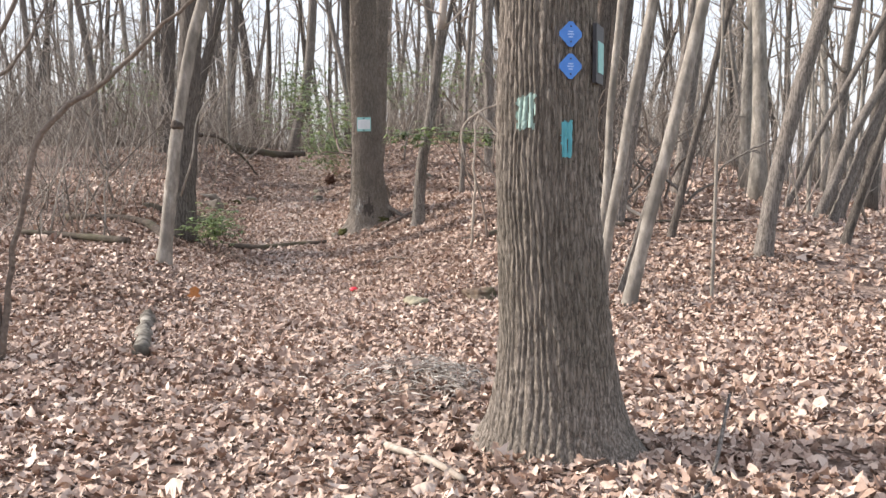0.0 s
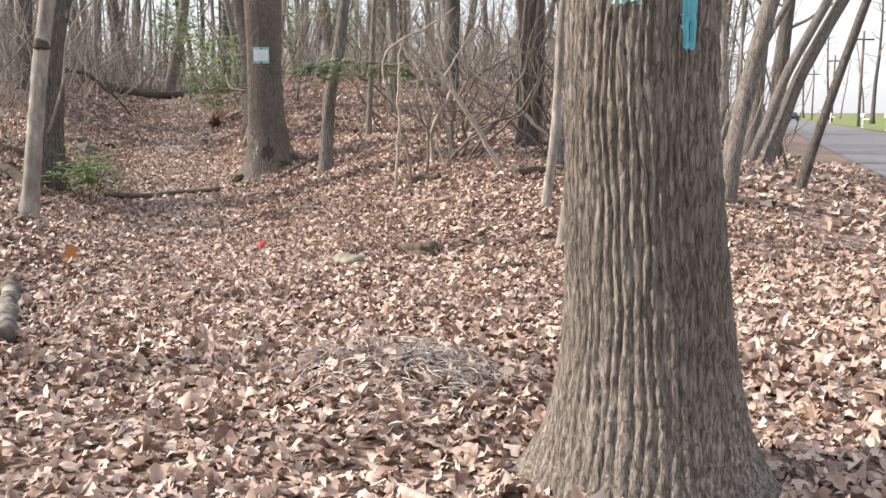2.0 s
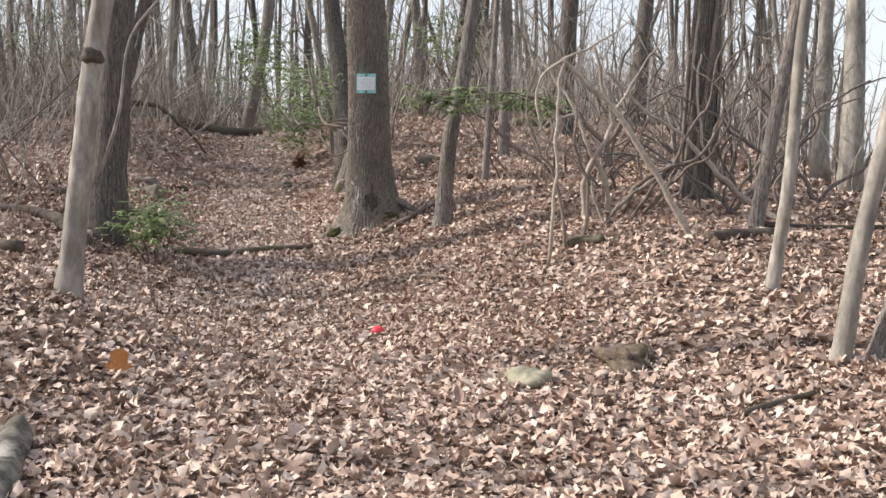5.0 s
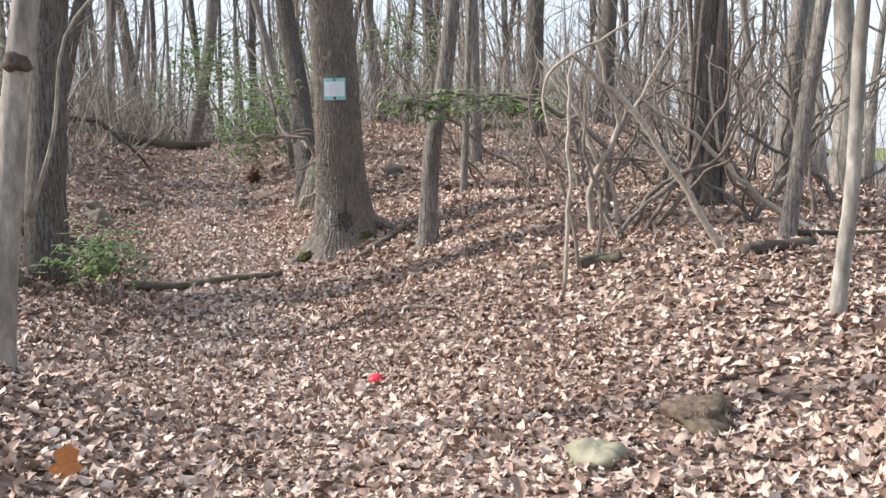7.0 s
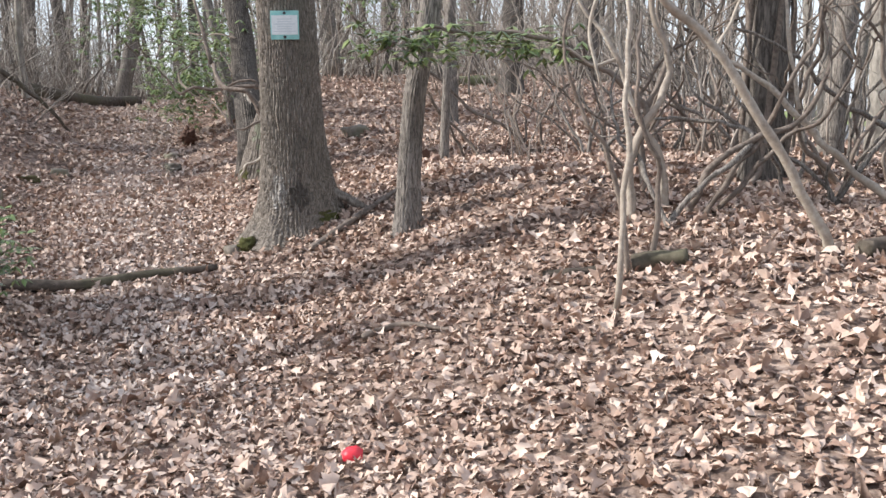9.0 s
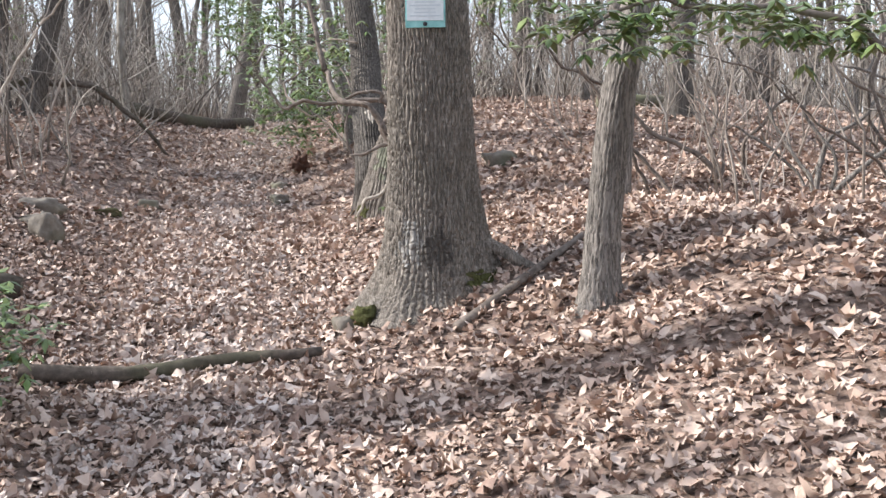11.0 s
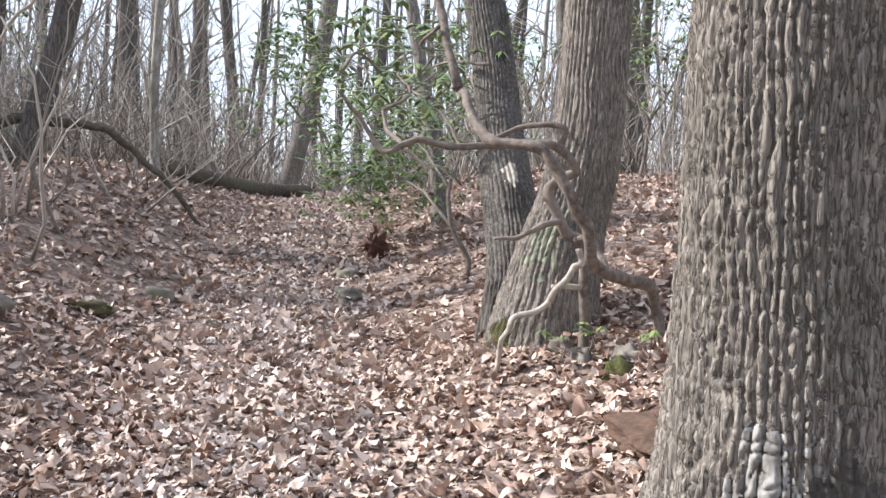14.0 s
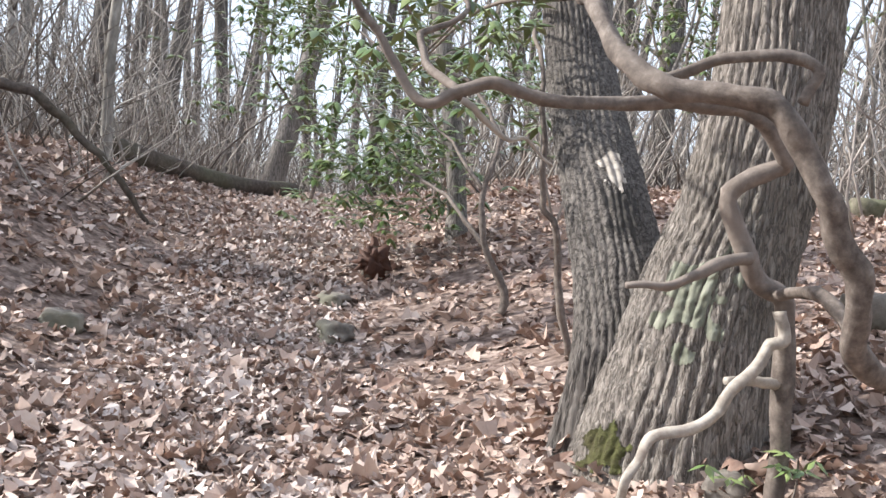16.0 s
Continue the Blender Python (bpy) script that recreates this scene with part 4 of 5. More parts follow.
# leafy branch in front of the slim tree and its shrub on the mound
lb = stem_thing("laurel_bush", [
    ([(1.35, 16.2, h(1.35, 16.2)), (1.36, 16.3, 0.95), (1.38, 16.3, 1.3), (1.12, 16.3, 1.55), (0.82, 16.3, 1.72), (0.56, 16.3, 1.86), (0.24, 16.3, 1.90), (-0.11, 16.3, 1.92), (-0.46, 16.25, 1.92), (-0.8, 16.2, 1.72)], 0.034, 0.007),
    ([(1.38, 16.3, 1.3), (1.6, 16.4, 1.7), (1.55, 16.5, 2.2), (1.8, 16.6, 2.7)], 0.024, 0.01),
], "laurel with a long branch of green leaves", "shrub")
b = Build()
rr = random.Random(18)
sprays(b, [(x, 16.28 + rr.gauss(0, 0.1), 1.86 - 0.08 * abs(x + 0.2) + rr.gauss(0, 0.05)) for x in np.arange(-0.9, 0.8, 0.06)], 6, 0.11, 19, 0.085)
part("leaves", b, GREEN_LEAF, lb, "drooping green leaves on the branch")

G = "crooked shrubs on the mound"
stem_thing("crooked_shrub", [
    ([(0.36, 14.0, h(0.36, 14.0) - 0.03), (0.42, 14.0, 0.92), (0.41, 14.0, 1.35), (0.42, 14.0, 1.72), (0.46, 14.05, 2.09)], 0.019, 0.013),
    ([(0.46, 14.05, 2.09), (0.7, 14.1, 1.89), (0.98, 14.1, 1.63), (1.27, 14.1, 1.21), (1.63, 14.1, 0.62), (1.73, 14.1, h(1.73, 14.1) - 0.03)], 0.022, 0.034),
    ([(0.46, 14.05, 2.09), (0.27, 14.1, 1.93), (0.23, 14.1, 1.66), (0.29, 14.1, 1.4)], 0.015, 0.007),
    ([(0.46, 14.05, 2.09), (0.8, 14.1, 2.26), (1.11, 14.1, 2.48)], 0.013, 0.007),
    ([(0.98, 14.1, 1.63), (1.15, 14.2, 1.9), (1.5, 14.3, 2.4)], 0.013, 0.006),
], "arched crooked pale bare shrub stems", "shrub", G, DEAD_WOOD)
stem_thing("crooked_shrub", [
    ([(0.98, 15.5, h(0.98, 15.5) - 0.03), (0.98, 15.5, 0.89), (1.03, 15.5, 1.11), (1.21, 15.5, 1.42), (1.26, 15.5, 1.6), (1.14, 15.5, 1.96), (1.03, 15.5, 2.4)], 0.034, 0.018),
    ([(1.25, 15.5, h(1.25, 15.5) - 0.03), (1.19, 15.5, 0.92), (1.03, 15.5, 1.23), (0.87, 15.5, 1.65), (0.74, 15.5, 1.86), (0.5, 15.6, 2.2)], 0.03, 0.012),
    ([(0.87, 15.5, 1.65), (0.65, 15.45, 1.62), (0.4, 15.4, 1.75)], 0.013, 0.006),
], "pale twisted laurel stems", "shrub", G, DEAD_WOOD)
stem_thing("crooked_shrub", [
    ([(0.62, 14.5, h(0.62, 14.5) - 0.03), (0.52, 14.5, 0.82), (0.43, 14.5, 1.07), (0.31, 14.5, 1.24), (0.2, 14.5, 1.6), (0.3, 14.6, 2.1)], 0.018, 0.008),
    ([(0.8, 14.6, h(0.8, 14.6) - 0.03), (0.85, 14.6, 0.9), (0.7, 14.6, 1.3), (0.75, 14.7, 1.9)], 0.02, 0.010),
], "thin dark crooked shrub stems", "shrub", G)
stem_thing("dead_pole", [([(1.2, 15.5, 2.1), (1.63, 15.45, 1.67), (2.05, 15.45, 1.40), (2.40, 15.4, 1.05), (2.70, 15.3, 0.75), (3.2, 15.1, 0.45), (3.6, 14.9, h(3.6, 14.9) + 0.03)], 0.016, 0.035), ([(2.28, 15.5, 1.28), (2.22, 15.6, 1.84), (2.26, 15.7, 2.33)], 0.018, 0.010)], "long bleached fallen branch leaning through shrubs", "branch", "", DEAD_WOOD)
rr = random.Random(77)
for k in range(23):
    x, y = rr.uniform(0.5, 4.4), rr.uniform(14.8, 21.0)
    lines = []
    for _ in range(rr.randint(2, 4)):
        p = Vector((x + rr.uniform(-0.15, 0.15), y + rr.uniform(-0.15, 0.15), 0))
        p.z = h(p.x, p.y) - 0.03
        d = Vector((rr.uniform(-0.5, 0.5), rr.uniform(-0.4, 0.4), 1))
        q = [p.copy()]
        for _ in range(7):
            d = (d + Vector((rr.uniform(-0.75, 0.75), rr.uniform(-0.5, 0.5), rr.uniform(-0.25, 0.4)))).normalized()
            p = p + d * rr.uniform(0.22, 0.42)
            q.append(p.copy())
        r = rr.uniform(0.014, 0.03)
        lines.append((q, r, r * 0.35))
        k2 = rr.randint(3, 6)
        q2 = [q[k2].copy()]
        for _ in range(4):
            d = (d + Vector((rr.uniform(-0.8, 0.8), rr.uniform(-0.6, 0.6), rr.uniform(-0.3, 0.4)))).normalized()
            q2.append(q2[-1] + d * 0.22)
        lines.append((q2, r * 0.5, r * 0.2))
    stem_thing("crooked_shrub", lines, "bare tangled laurel stems on the mound", "shrub", G, (LAUREL_BARK, GREY_BARK)[k % 2], 6)

# forked thin stems at the left of the start, and the arched ones further up
stem_thing("forked_shrub", [
    ([(-3.2, 7.3, h(-3.2, 7.3) - 0.03), (-3.24, 7.3, 0.72), (-3.30, 7.3, 1.23), (-3.25, 7.35, 2.0), (-3.0, 7.4, 2.6)], 0.034, 0.014),
    ([(-3.2, 7.3, h(-3.2, 7.3)), (-3.07, 7.3, 0.76), (-2.82, 7.3, 1.6), (-2.41, 7.3, 1.93), (-2.03, 7.3, 2.26), (-1.69, 7.3, 2.55), (-1.3, 7.4, 2.8)], 0.026, 0.009),
    ([(-3.3, 7.35, 1.9), (-3.0, 7.4, 2.2), (-2.85, 7.5, 2.6)], 0.016, 0.008),
], "forked bare shrub with a long arching stem", "shrub")
stem_thing("arching_stem", [([(-6.25, 22, h(-6.25, 22)), (-6.1, 22, 1.43), (-5.82, 22, 1.95), (-5.53, 22, 2.42), (-5.16, 22, 2.85), (-4.99, 22, 3.27), (-4.9, 22, 3.9)], 0.02, 0.008)], "thin pale stem arching over the bank", "shrub", "", DEAD_WOOD)
stem_thing("bent_branch", [([(-7.6, 25.5, 2.0), (-7.0, 25.5, 2.15), (-6.53, 25.5, 2.14), (-6.08, 25.6, 2.08), (-5.81, 25.7, 1.87), (-5.49, 25.8, 1.58), (-5.25, 25.9, 1.25), (-5.07, 26.0, 0.98)], 0.06, 0.018)], "dark bent branch sagging down the bank", "branch", "", LOG_BARK, 10)
lz = h(-3.78, 15.9)
b_low = stem_thing("low_laurel", [([(-3.78 + u * 0.2, 15.9, h(-3.78 + u * 0.2, 15.9) - 0.03), (-3.78 + u * 0.6, 15.88, lz + 0.28), (-3.78 + u, 15.85, lz + 0.5)], 0.011, 0.004) for u in (-0.42, -0.2, 0.05, 0.28)], "low green laurel bush beside the trail", "shrub")
b = Build()
rr = random.Random(28)
sprays(b, [(-3.80 + rr.gauss(0, 0.22), 15.88 + rr.gauss(0, 0.18), lz + 0.46 + rr.gauss(0, 0.10)) for _ in range(52)], 5, 0.085, 29, 0.09)
part("leaves", b, GREEN_LEAF, b_low, "glossy green leaves")


# ---------------------------------------------------------------- logs, sticks and stones
def log_thing(name, pts, r0, r1, label, mat=None, knob=0.25, sides=16, category="log", sink=0.25):
    sink = -0.7 if category == "branch" and sink > 0 else sink
    s = spline([(x, y, (h(x, y) + r0 * (1 - sink)) if z is None else z) for x, y, z in pts], 5)
    root = base(name, s[0], label, category)
    b = Build()
    n = len(s)
    b.tube(s, taper(n, r0, r1), sides, knob, len(pts) + r0 * 100)
    part("stem", b, mat or LOG_BARK, root)
    return root


log_thing("banded_log", [(-2.77, 9.32, None), (-2.57, 8.71, None), (-2.52, 8.45, None), (-2.40, 8.10, None), (-2.26, 7.58, None)], 0.068, 0.06, "grey lichened log half buried in leaves", MOTTLED, 0.45, sink=0.55)
log_thing("trail_stick", [(-3.75, 16.75, None), (-3.2, 16.85, None), (-2.7, 17.0, None), (-2.1, 17.0, None)], 0.055, 0.03, "dark fallen branch across the trail", LOG_BARK, category="branch", sink=0.0)
lg = log_thing("cut_log", [(-5.6, 18.0, 0.62), (-5.0, 18.1, 0.45), (-4.3, 18.2, 0.25)], 0.085, 0.08, "dark cut log jutting from the bank")
log_thing("fallen_log", [(-6.6, 29.0, None), (-6.15, 29.6, None), (-5.6, 31.0, None), (-4.9, 32.2, None)], 0.15, 0.11, "large dark fallen log at the trail's crest")
log_thing("short_log", [(0.65, 14.55, None), (0.8, 14.5, None), (0.97, 14.42, None)], 0.06, 0.055, "short rotting log piece under shrubs")
log_thing("short_log", [(0.16, 14.86, None), (0.36, 14.75, None), (0.52, 14.66, None)], 0.03, 0.025, "short dark rotting log piece")
log_thing("rotting_log", [(1.85, 13.95, None), (2.2, 14.05, None), (2.55, 14.1, None)], 0.06, 0.05, "dark rotting log lying on the mound")
log_thing("fallen_branch", [(2.6, 14.6, None), (3.4, 14.7, None), (4.4, 14.8, None)], 0.03, 0.015, "thin fallen branch on leaves", LOG_BARK, category="branch")
log_thing("fallen_branch", [(-1.31, 16.95, None), (-0.95, 17.3, None), (-0.65, 17.6, None), (-0.4, 17.9, None)], 0.030, 0.022, "brown fallen branch beside the oak's roots", LAUREL_BARK, category="branch", sink=0.0)
log_thing("fallen_branch", [(-1.05, 14.74, None), (-0.92, 14.76, None), (-0.76, 14.70, None), (-0.5, 14.32, None)], 0.022, 0.012, "bent fallen stick on the leaves", LAUREL_BARK, category="branch")
log_thing("fallen_branch", [(-0.2, 5.1, None), (0.05, 4.75, None), (0.2, 4.45, None)], 0.020, 0.014, "pale broken stick near the oak", DEAD_WOOD, category="branch", sink=-0.6)
log_thing("fallen_branch", [(1.1, 4.2, None), (1.35, 4.7, None), (1.55, 5.15, 0.20)], 0.012, 0.008, "thin grey stick leaning in leaves", GREY_BARK, category="branch", sink=-0.6)
log_thing("fallen_branch", [(0.75, 9.85, None), (1.0, 10.05, None), (1.3, 10.25, None)], 0.02, 0.014, "dark fallen stick on leaves", LOG_BARK, category="branch")
log_thing("fallen_branch", [(-4.6, 14.2, None), (-5.4, 14.6, None), (-6.6, 15.0, None)], 0.06, 0.04, "dark fallen branch on the bank", LOG_BARK, category="branch")
log_thing("fallen_branch", [(-4.4, 15.5, None), (-5.2, 16.5, None), (-6.6, 16.9, None)], 0.08, 0.06, "dark fallen log on the bank", LOG_BARK)


log_thing("mossy_log", [(1.6, 27.6, None), (2.2, 27.7, None), (3.0, 27.9, None)], 0.13, 0.11, "grey-green mossy log lying in the thicket", surface("mossy_log_bark", [(0.3, (0.08, 0.072, 0.05)), (0.55, (0.15, 0.135, 0.10)), (0.75, (0.24, 0.22, 0.16))], (1, 1, 1), 14, 0.95, 0.6, 0.012, (0.17, 0.19, 0.08), 0.4))


def stone(at, size, mat, label, seed, sink=0.42, rough=0.45):
    x, y = at
    size = tuple(q * 0.85 for q in size)
    z = h(x, y) + size[2] * (1 - 2 * sink)
    root = part("stone", lump((0, 0, 0), size, seed, rough, 30, 1.3, 0.2 if mat in (BROWN_STONE, PALE_STONE) else 0.7), mat)
    root.matrix_world = pose(x, y, z, 0, 0, seed * 40)
    return tagged(root, label, "stone")


stone((0.42, 11.12), (0.29, 0.19, 0.12), BROWN_STONE, "brown lumpy stone on the leaf litter", 2.0, 0.3, 0.6)
stone((-0.28, 10.6), (0.19, 0.15, 0.10), PALE_STONE, "pale yellowish lichened stone sunk in leaves", 3.0)
stone((-4.72, 19.9), (0.14, 0.13, 0.17), STONE, "grey block-shaped stone on the bank", 4.0, 0.2)
stone((-5.1, 20.75), (0.24, 0.16, 0.11), STONE, "grey flat stone on the bank", 5.0)
stone((-4.95, 20.2), (0.12, 0.1, 0.08), STONE, "small grey stone on the bank", 6.0)
stone((-3.2, 23.75), (0.20, 0.14, 0.09), STONE, "flat grey stone beside the trail", 7.0)
stone((-3.35, 24.6), (0.14, 0.1, 0.07), STONE, "small grey stone on the trail", 8.0)
stone((-4.7, 23.1), (0.15, 0.12, 0.09), STONE, "grey stone sunk in the leaves", 9.0)
stone((-4.85, 21.9), (0.2, 0.14, 0.06), MOSS, "low mossy stone on the bank", 9.5)
stone((-0.55, 22.0), (0.22, 0.17, 0.13), STONE, "grey-brown stone behind the twin oak", 10.0)
stone((-1.47, 19.95), (0.10, 0.08, 0.07), MOSS, "small stone covered in moss", 11.0)
stone((-1.40, 20.08), (0.10, 0.08, 0.08), STONE, "small grey stone among leaves", 11.5)
stone((-1.62, 20.18), (0.08, 0.06, 0.07), STONE, "small dark stone among leaves", 12.0)
stone((-1.70, 20.40), (0.07, 0.06, 0.05), STONE, "pale stone between the roots", 13.0)
stone((-1.98, 17.45), (0.09, 0.08, 0.08), STONE, "small stone against mossy root", 14.0)
stone((-2.5, 10.2), (0.05, 0.05, 0.03), STONE, "small grey stone among leaves", 15.0)
stone((2.1, 20.2), (0.14, 0.09, 0.05), WHITE_PAINT, "pale whitish stone on the mound", 16.0)
stone((-4.2, 17.6), (0.13, 0.1, 0.08), STONE, "grey stone on the bank", 17.0)

# the dark leaf-stuffed stump beside the trail
st = base("broken_stump", (-3.12, 25.2, h(-3.12, 25.2)), "small dark broken stump covered in rusty leaves", "stump")
b = Build()
zs = h(-3.12, 25.2)
b.tube([(-3.12, 25.2, zs - 0.05), (-3.12, 25.2, zs + 0.08), (-3.11, 25.2, zs + 0.18), (-3.1, 25.2, zs + 0.26)], [0.09, 0.075, 0.065, 0.03], 14, 0.6)
part("stem", b, LOG_BARK, st)
b = Build()
b.add(lump((-3.12, 25.16, zs + 0.14), (0.105, 0.08, 0.11), 31, 1.1, 30, 3.4).v, lump((-3.12, 25.16, zs + 0.14), (0.105, 0.08, 0.11), 31, 1.1, 30, 3.4).f)
part("dead_leaves", b, RUST, st, "rust-brown dead leaves")

tagged(part("earth_mound", lump((-1.32, 19.02, h(-1.30, 19.02) - 0.076), (0.33, 0.46, 0.085), 21, 0.22, 64, 2.2), surface("bare_red_soil", [(0.3, (0.06, 0.036, 0.026)), (0.55, (0.12, 0.075, 0.054)), (0.75, (0.19, 0.125, 0.09))], (1, 1, 1), 30, 1.0, 0.8, 0.02, (0.12, 0.07, 0.045), 0.3)), "low mound of bare reddish soil behind the oak", "mound")

# red scrap and orange leaf
b = Build()
zz = h(-1.22, 13.15)
b.add([(-1.22 + u * 0.75, 13.15 + v, zz + 0.02 + w * 0.75) for u, v, w in ((-0.06, -0.03, 0.0), (0.06, -0.04, 0.0), (0.07, 0.01, 0.05), (0.03, 0.03, 0.07), (-0.03, 0.02, 0.065), (-0.07, 0.0, 0.045), (0.0, -0.01, 0.05))],
      [(0, 1, 6), (1, 2, 6), (2, 3, 6), (3, 4, 6), (4, 5, 6), (5, 0, 6)])
red = part("red_scrap", b, RED)
sol = red.modifiers.new("thickness", "SOLIDIFY")
sol.thickness = 0.006
tagged(red, "bright red scrap of plastic among dead leaves", "scrap")


# ---------------------------------------------------------------- the wood behind
def forest_tree(name, height, r, seed, mat, boughs, reach):
    rnd = random.Random(seed)
    pts = [Vector((0, 0, -0.2))]
    d = Vector((rnd.uniform(-0.08, 0.08), rnd.uniform(-0.08, 0.08), 1))
    for _ in range(9):
        d = (d + Vector((rnd.uniform(-0.07, 0.07), rnd.uniform(-0.07, 0.07), 0.12))).normalized()
        pts.append(pts[-1] + d * height / 9)
    root = base(name, (0, 0, 0), "bare grey-brown forest tree in winter", "tree", "bare trees of the wood")
    b = Build()
    s = spline(pts, 2)
    b.tube(s, [q * (1 + 0.5 * math.exp(-i * 1.2)) for i, q in enumerate(taper(len(s), r, r * 0.25))], 10, 0.1, seed)
    part("trunk", b, mat, root)
    c = Build()
    limbs(c, s, r * 0.7, boughs, reach, seed + 1, 0.22, 3, 3)
    tagged(part("crown", c, TWIGS, root), kind="stuff")
    return root


def brush_stem(name, height, r, seed, mat, count):
    rnd = random.Random(seed)
    root = base(name, (0, 0, 0), "thin bare understorey sapling", "sapling", "brush of the wood")
    b = Build()
    for _ in range(count):
        p = Vector((rnd.uniform(-0.25, 0.25) * (count > 1), rnd.uniform(-0.25, 0.25) * (count > 1), -0.05))
        d = Vector((rnd.uniform(-0.3, 0.3), rnd.uniform(-0.3, 0.3), 1)).normalized()
        pts = [p]
        hh = height * rnd.uniform(0.6, 1.0)
        for _ in range(7):
            d = (d + Vector((rnd.uniform(-0.22, 0.22), rnd.uniform(-0.22, 0.22), 0.1))).normalized()
            pts.append(pts[-1] + d * hh / 7)
        b.tube(pts, taper(8, r, r * 0.25), 5)
        limbs(b, pts, r * 0.8, 5, height * 0.32, rnd.random(), 0.2, 3, 2, 0.5)
    tagged(part("shoot", b, mat, root), kind="stuff")
    return root


protos = [forest_tree("forest_tree", hh, r, 200 + i, m, nb, rc) for i, (hh, r, m, nb, rc) in enumerate((
    (13, 0.16, GREY_BARK, 17, 3.0), (15, 0.21, DARK_BARK, 19, 3.4), (11, 0.10, GREY_BARK, 14, 2.2), (12, 0.13, PALE_BARK, 15, 2.6), (9, 0.07, GREY_BARK, 13, 1.8), (14, 0.18, DARK_BARK, 17, 3.2), (8, 0.05, PALE_BARK, 12, 1.5)))]
bushes = [brush_stem("brush_sapling", hh, r, 300 + i, m, n) for i, (hh, r, m, n) in enumerate((
    (3.5, 0.018, TWIGS, 3), (4.5, 0.024, GREY_BARK, 1), (2.4, 0.013, TWIGS, 4), (5.5, 0.03, PALE_BARK, 1), (3.0, 0.014, LAUREL_BARK, 3)))]
placed = []
rr = random.Random(4242)


def free(x, y, gap):
    if any((x - a) ** 2 + (y - b) ** 2 < gap * gap for a, b in placed):
        return False
    e = float(road_x(np.array(y)))
    if x > e - 2.0 and x < e + 9:
        return False
    if x > e + 9 and y < 110:
        return False
    if abs(x - float(trail_x(np.array(y)))) < 1.6 + max(0, (y - 26)) * 0.02 and y < 70:
        return False
    if -28 < x < -4 and abs(y - (19.8 + (-1.9 - x) * 0.14)) < 1.5 + (x < -9):
        return False
    if y < 18 and -4.9 < x < 5.5 and y > -8:
        return False
    if y < 25 and -5.5 < x < 3.6:
        return False
    if -8.2 < x < -4.3 and 24 < y < 34:
        return False
    return True


first = [True] * len(protos)
made = 0
for _ in range(9000):
    if made >= 230:
        break
    y = 10 + 75 * rr.random() ** 1.0 if rr.random() < 0.85 else rr.uniform(-25, 12)
    x = rr.uniform(-12 - y * 0.62, 8 + y * 0.5)
    if not free(x, y, 1.15) or (x < -8 and y < 31 and rr.random() < 0.55) or (x > 1.5 and y < 60 and rr.random() < 0.45):
        continue
    k = rr.choice((0, 1, 2, 2, 3, 4, 4, 5, 6, 6))
    m = pose(x, y, h(x, y), rr.uniform(-5, 5), rr.uniform(-4, 6), rr.uniform(0, 360)) @ Matrix.Diagonal((*(rr.uniform(0.85, 1.2),) * 3, 1))
    if -3.4 < x < 1.2 and y < 31:
        continue
    if first[k]:
        protos[k].matrix_world = m
        first[k] = False
    else:
        copy_thing(protos[k], m)
    placed.append((x, y))
    made += 1
far_protos = []
for i, (hh, r, m) in enumerate(((14, 0.15, DARK_BARK), (12, 0.10, GREY_BARK), (15, 0.19, DARK_BARK), (10, 0.07, GREY_BARK))):
    rnd = random.Random(700 + i)
    root = base("far_tree", (0, 0, 0), "far bare tree deep in the wood", "tree", "far trees of the wood")
    ln = [Vector((0, 0, -0.2))]
    d = Vector((rnd.uniform(-0.1, 0.1), rnd.uniform(-0.1, 0.1), 1))
    for _ in range(8):
        d = (d + Vector((rnd.uniform(-0.08, 0.08), rnd.uniform(-0.08, 0.08), 0.1))).normalized()
        ln.append(ln[-1] + d * hh / 8)
    b = Build()
    b.tube(ln, taper(9, r, r * 0.3), 6)
    part("trunk", b, m, root)
    c = Build()
    limbs(c, ln, r * 0.7, 16, 2.6, 720 + i, 0.15, 3, 3)
    tagged(part("crown", c, TWIGS, root), kind="stuff")
    far_protos.append(root)
firstf = [True] * 4
for n_far in range(170):
    y = rr.uniform(38, 105)
    x = rr.uniform(-10 - y * 0.58, float(road_x(np.array(y))) - 5)
    m = pose(x, y, h(x, y), rr.uniform(-5, 5), rr.uniform(-5, 5), rr.uniform(0, 360))
    k = n_far % 4
    if firstf[k]:
        far_protos[k].matrix_world = m
        firstf[k] = False
    else:
        copy_thing(far_protos[k], m)
firstb = [True] * len(bushes)
placed.clear()
made = 0
for _ in range(9000):
    if made >= 240:
        break
    y = 17 + 38 * rr.random() ** 1.2
    x = rr.uniform(-9 - y * 0.5, 5 + y * 0.3)
    if not free(x, y, 0.5):
        continue
    k = rr.randrange(len(bushes))
    m = pose(x, y, h(x, y), rr.uniform(-8, 8), rr.uniform(-8, 8), rr.uniform(0, 360))
    if firstb[k]:
        bushes[k].matrix_world = m
        firstb[k] = False
    else:
        copy_thing(bushes[k], m)
    placed.append((x, y))
    made += 1


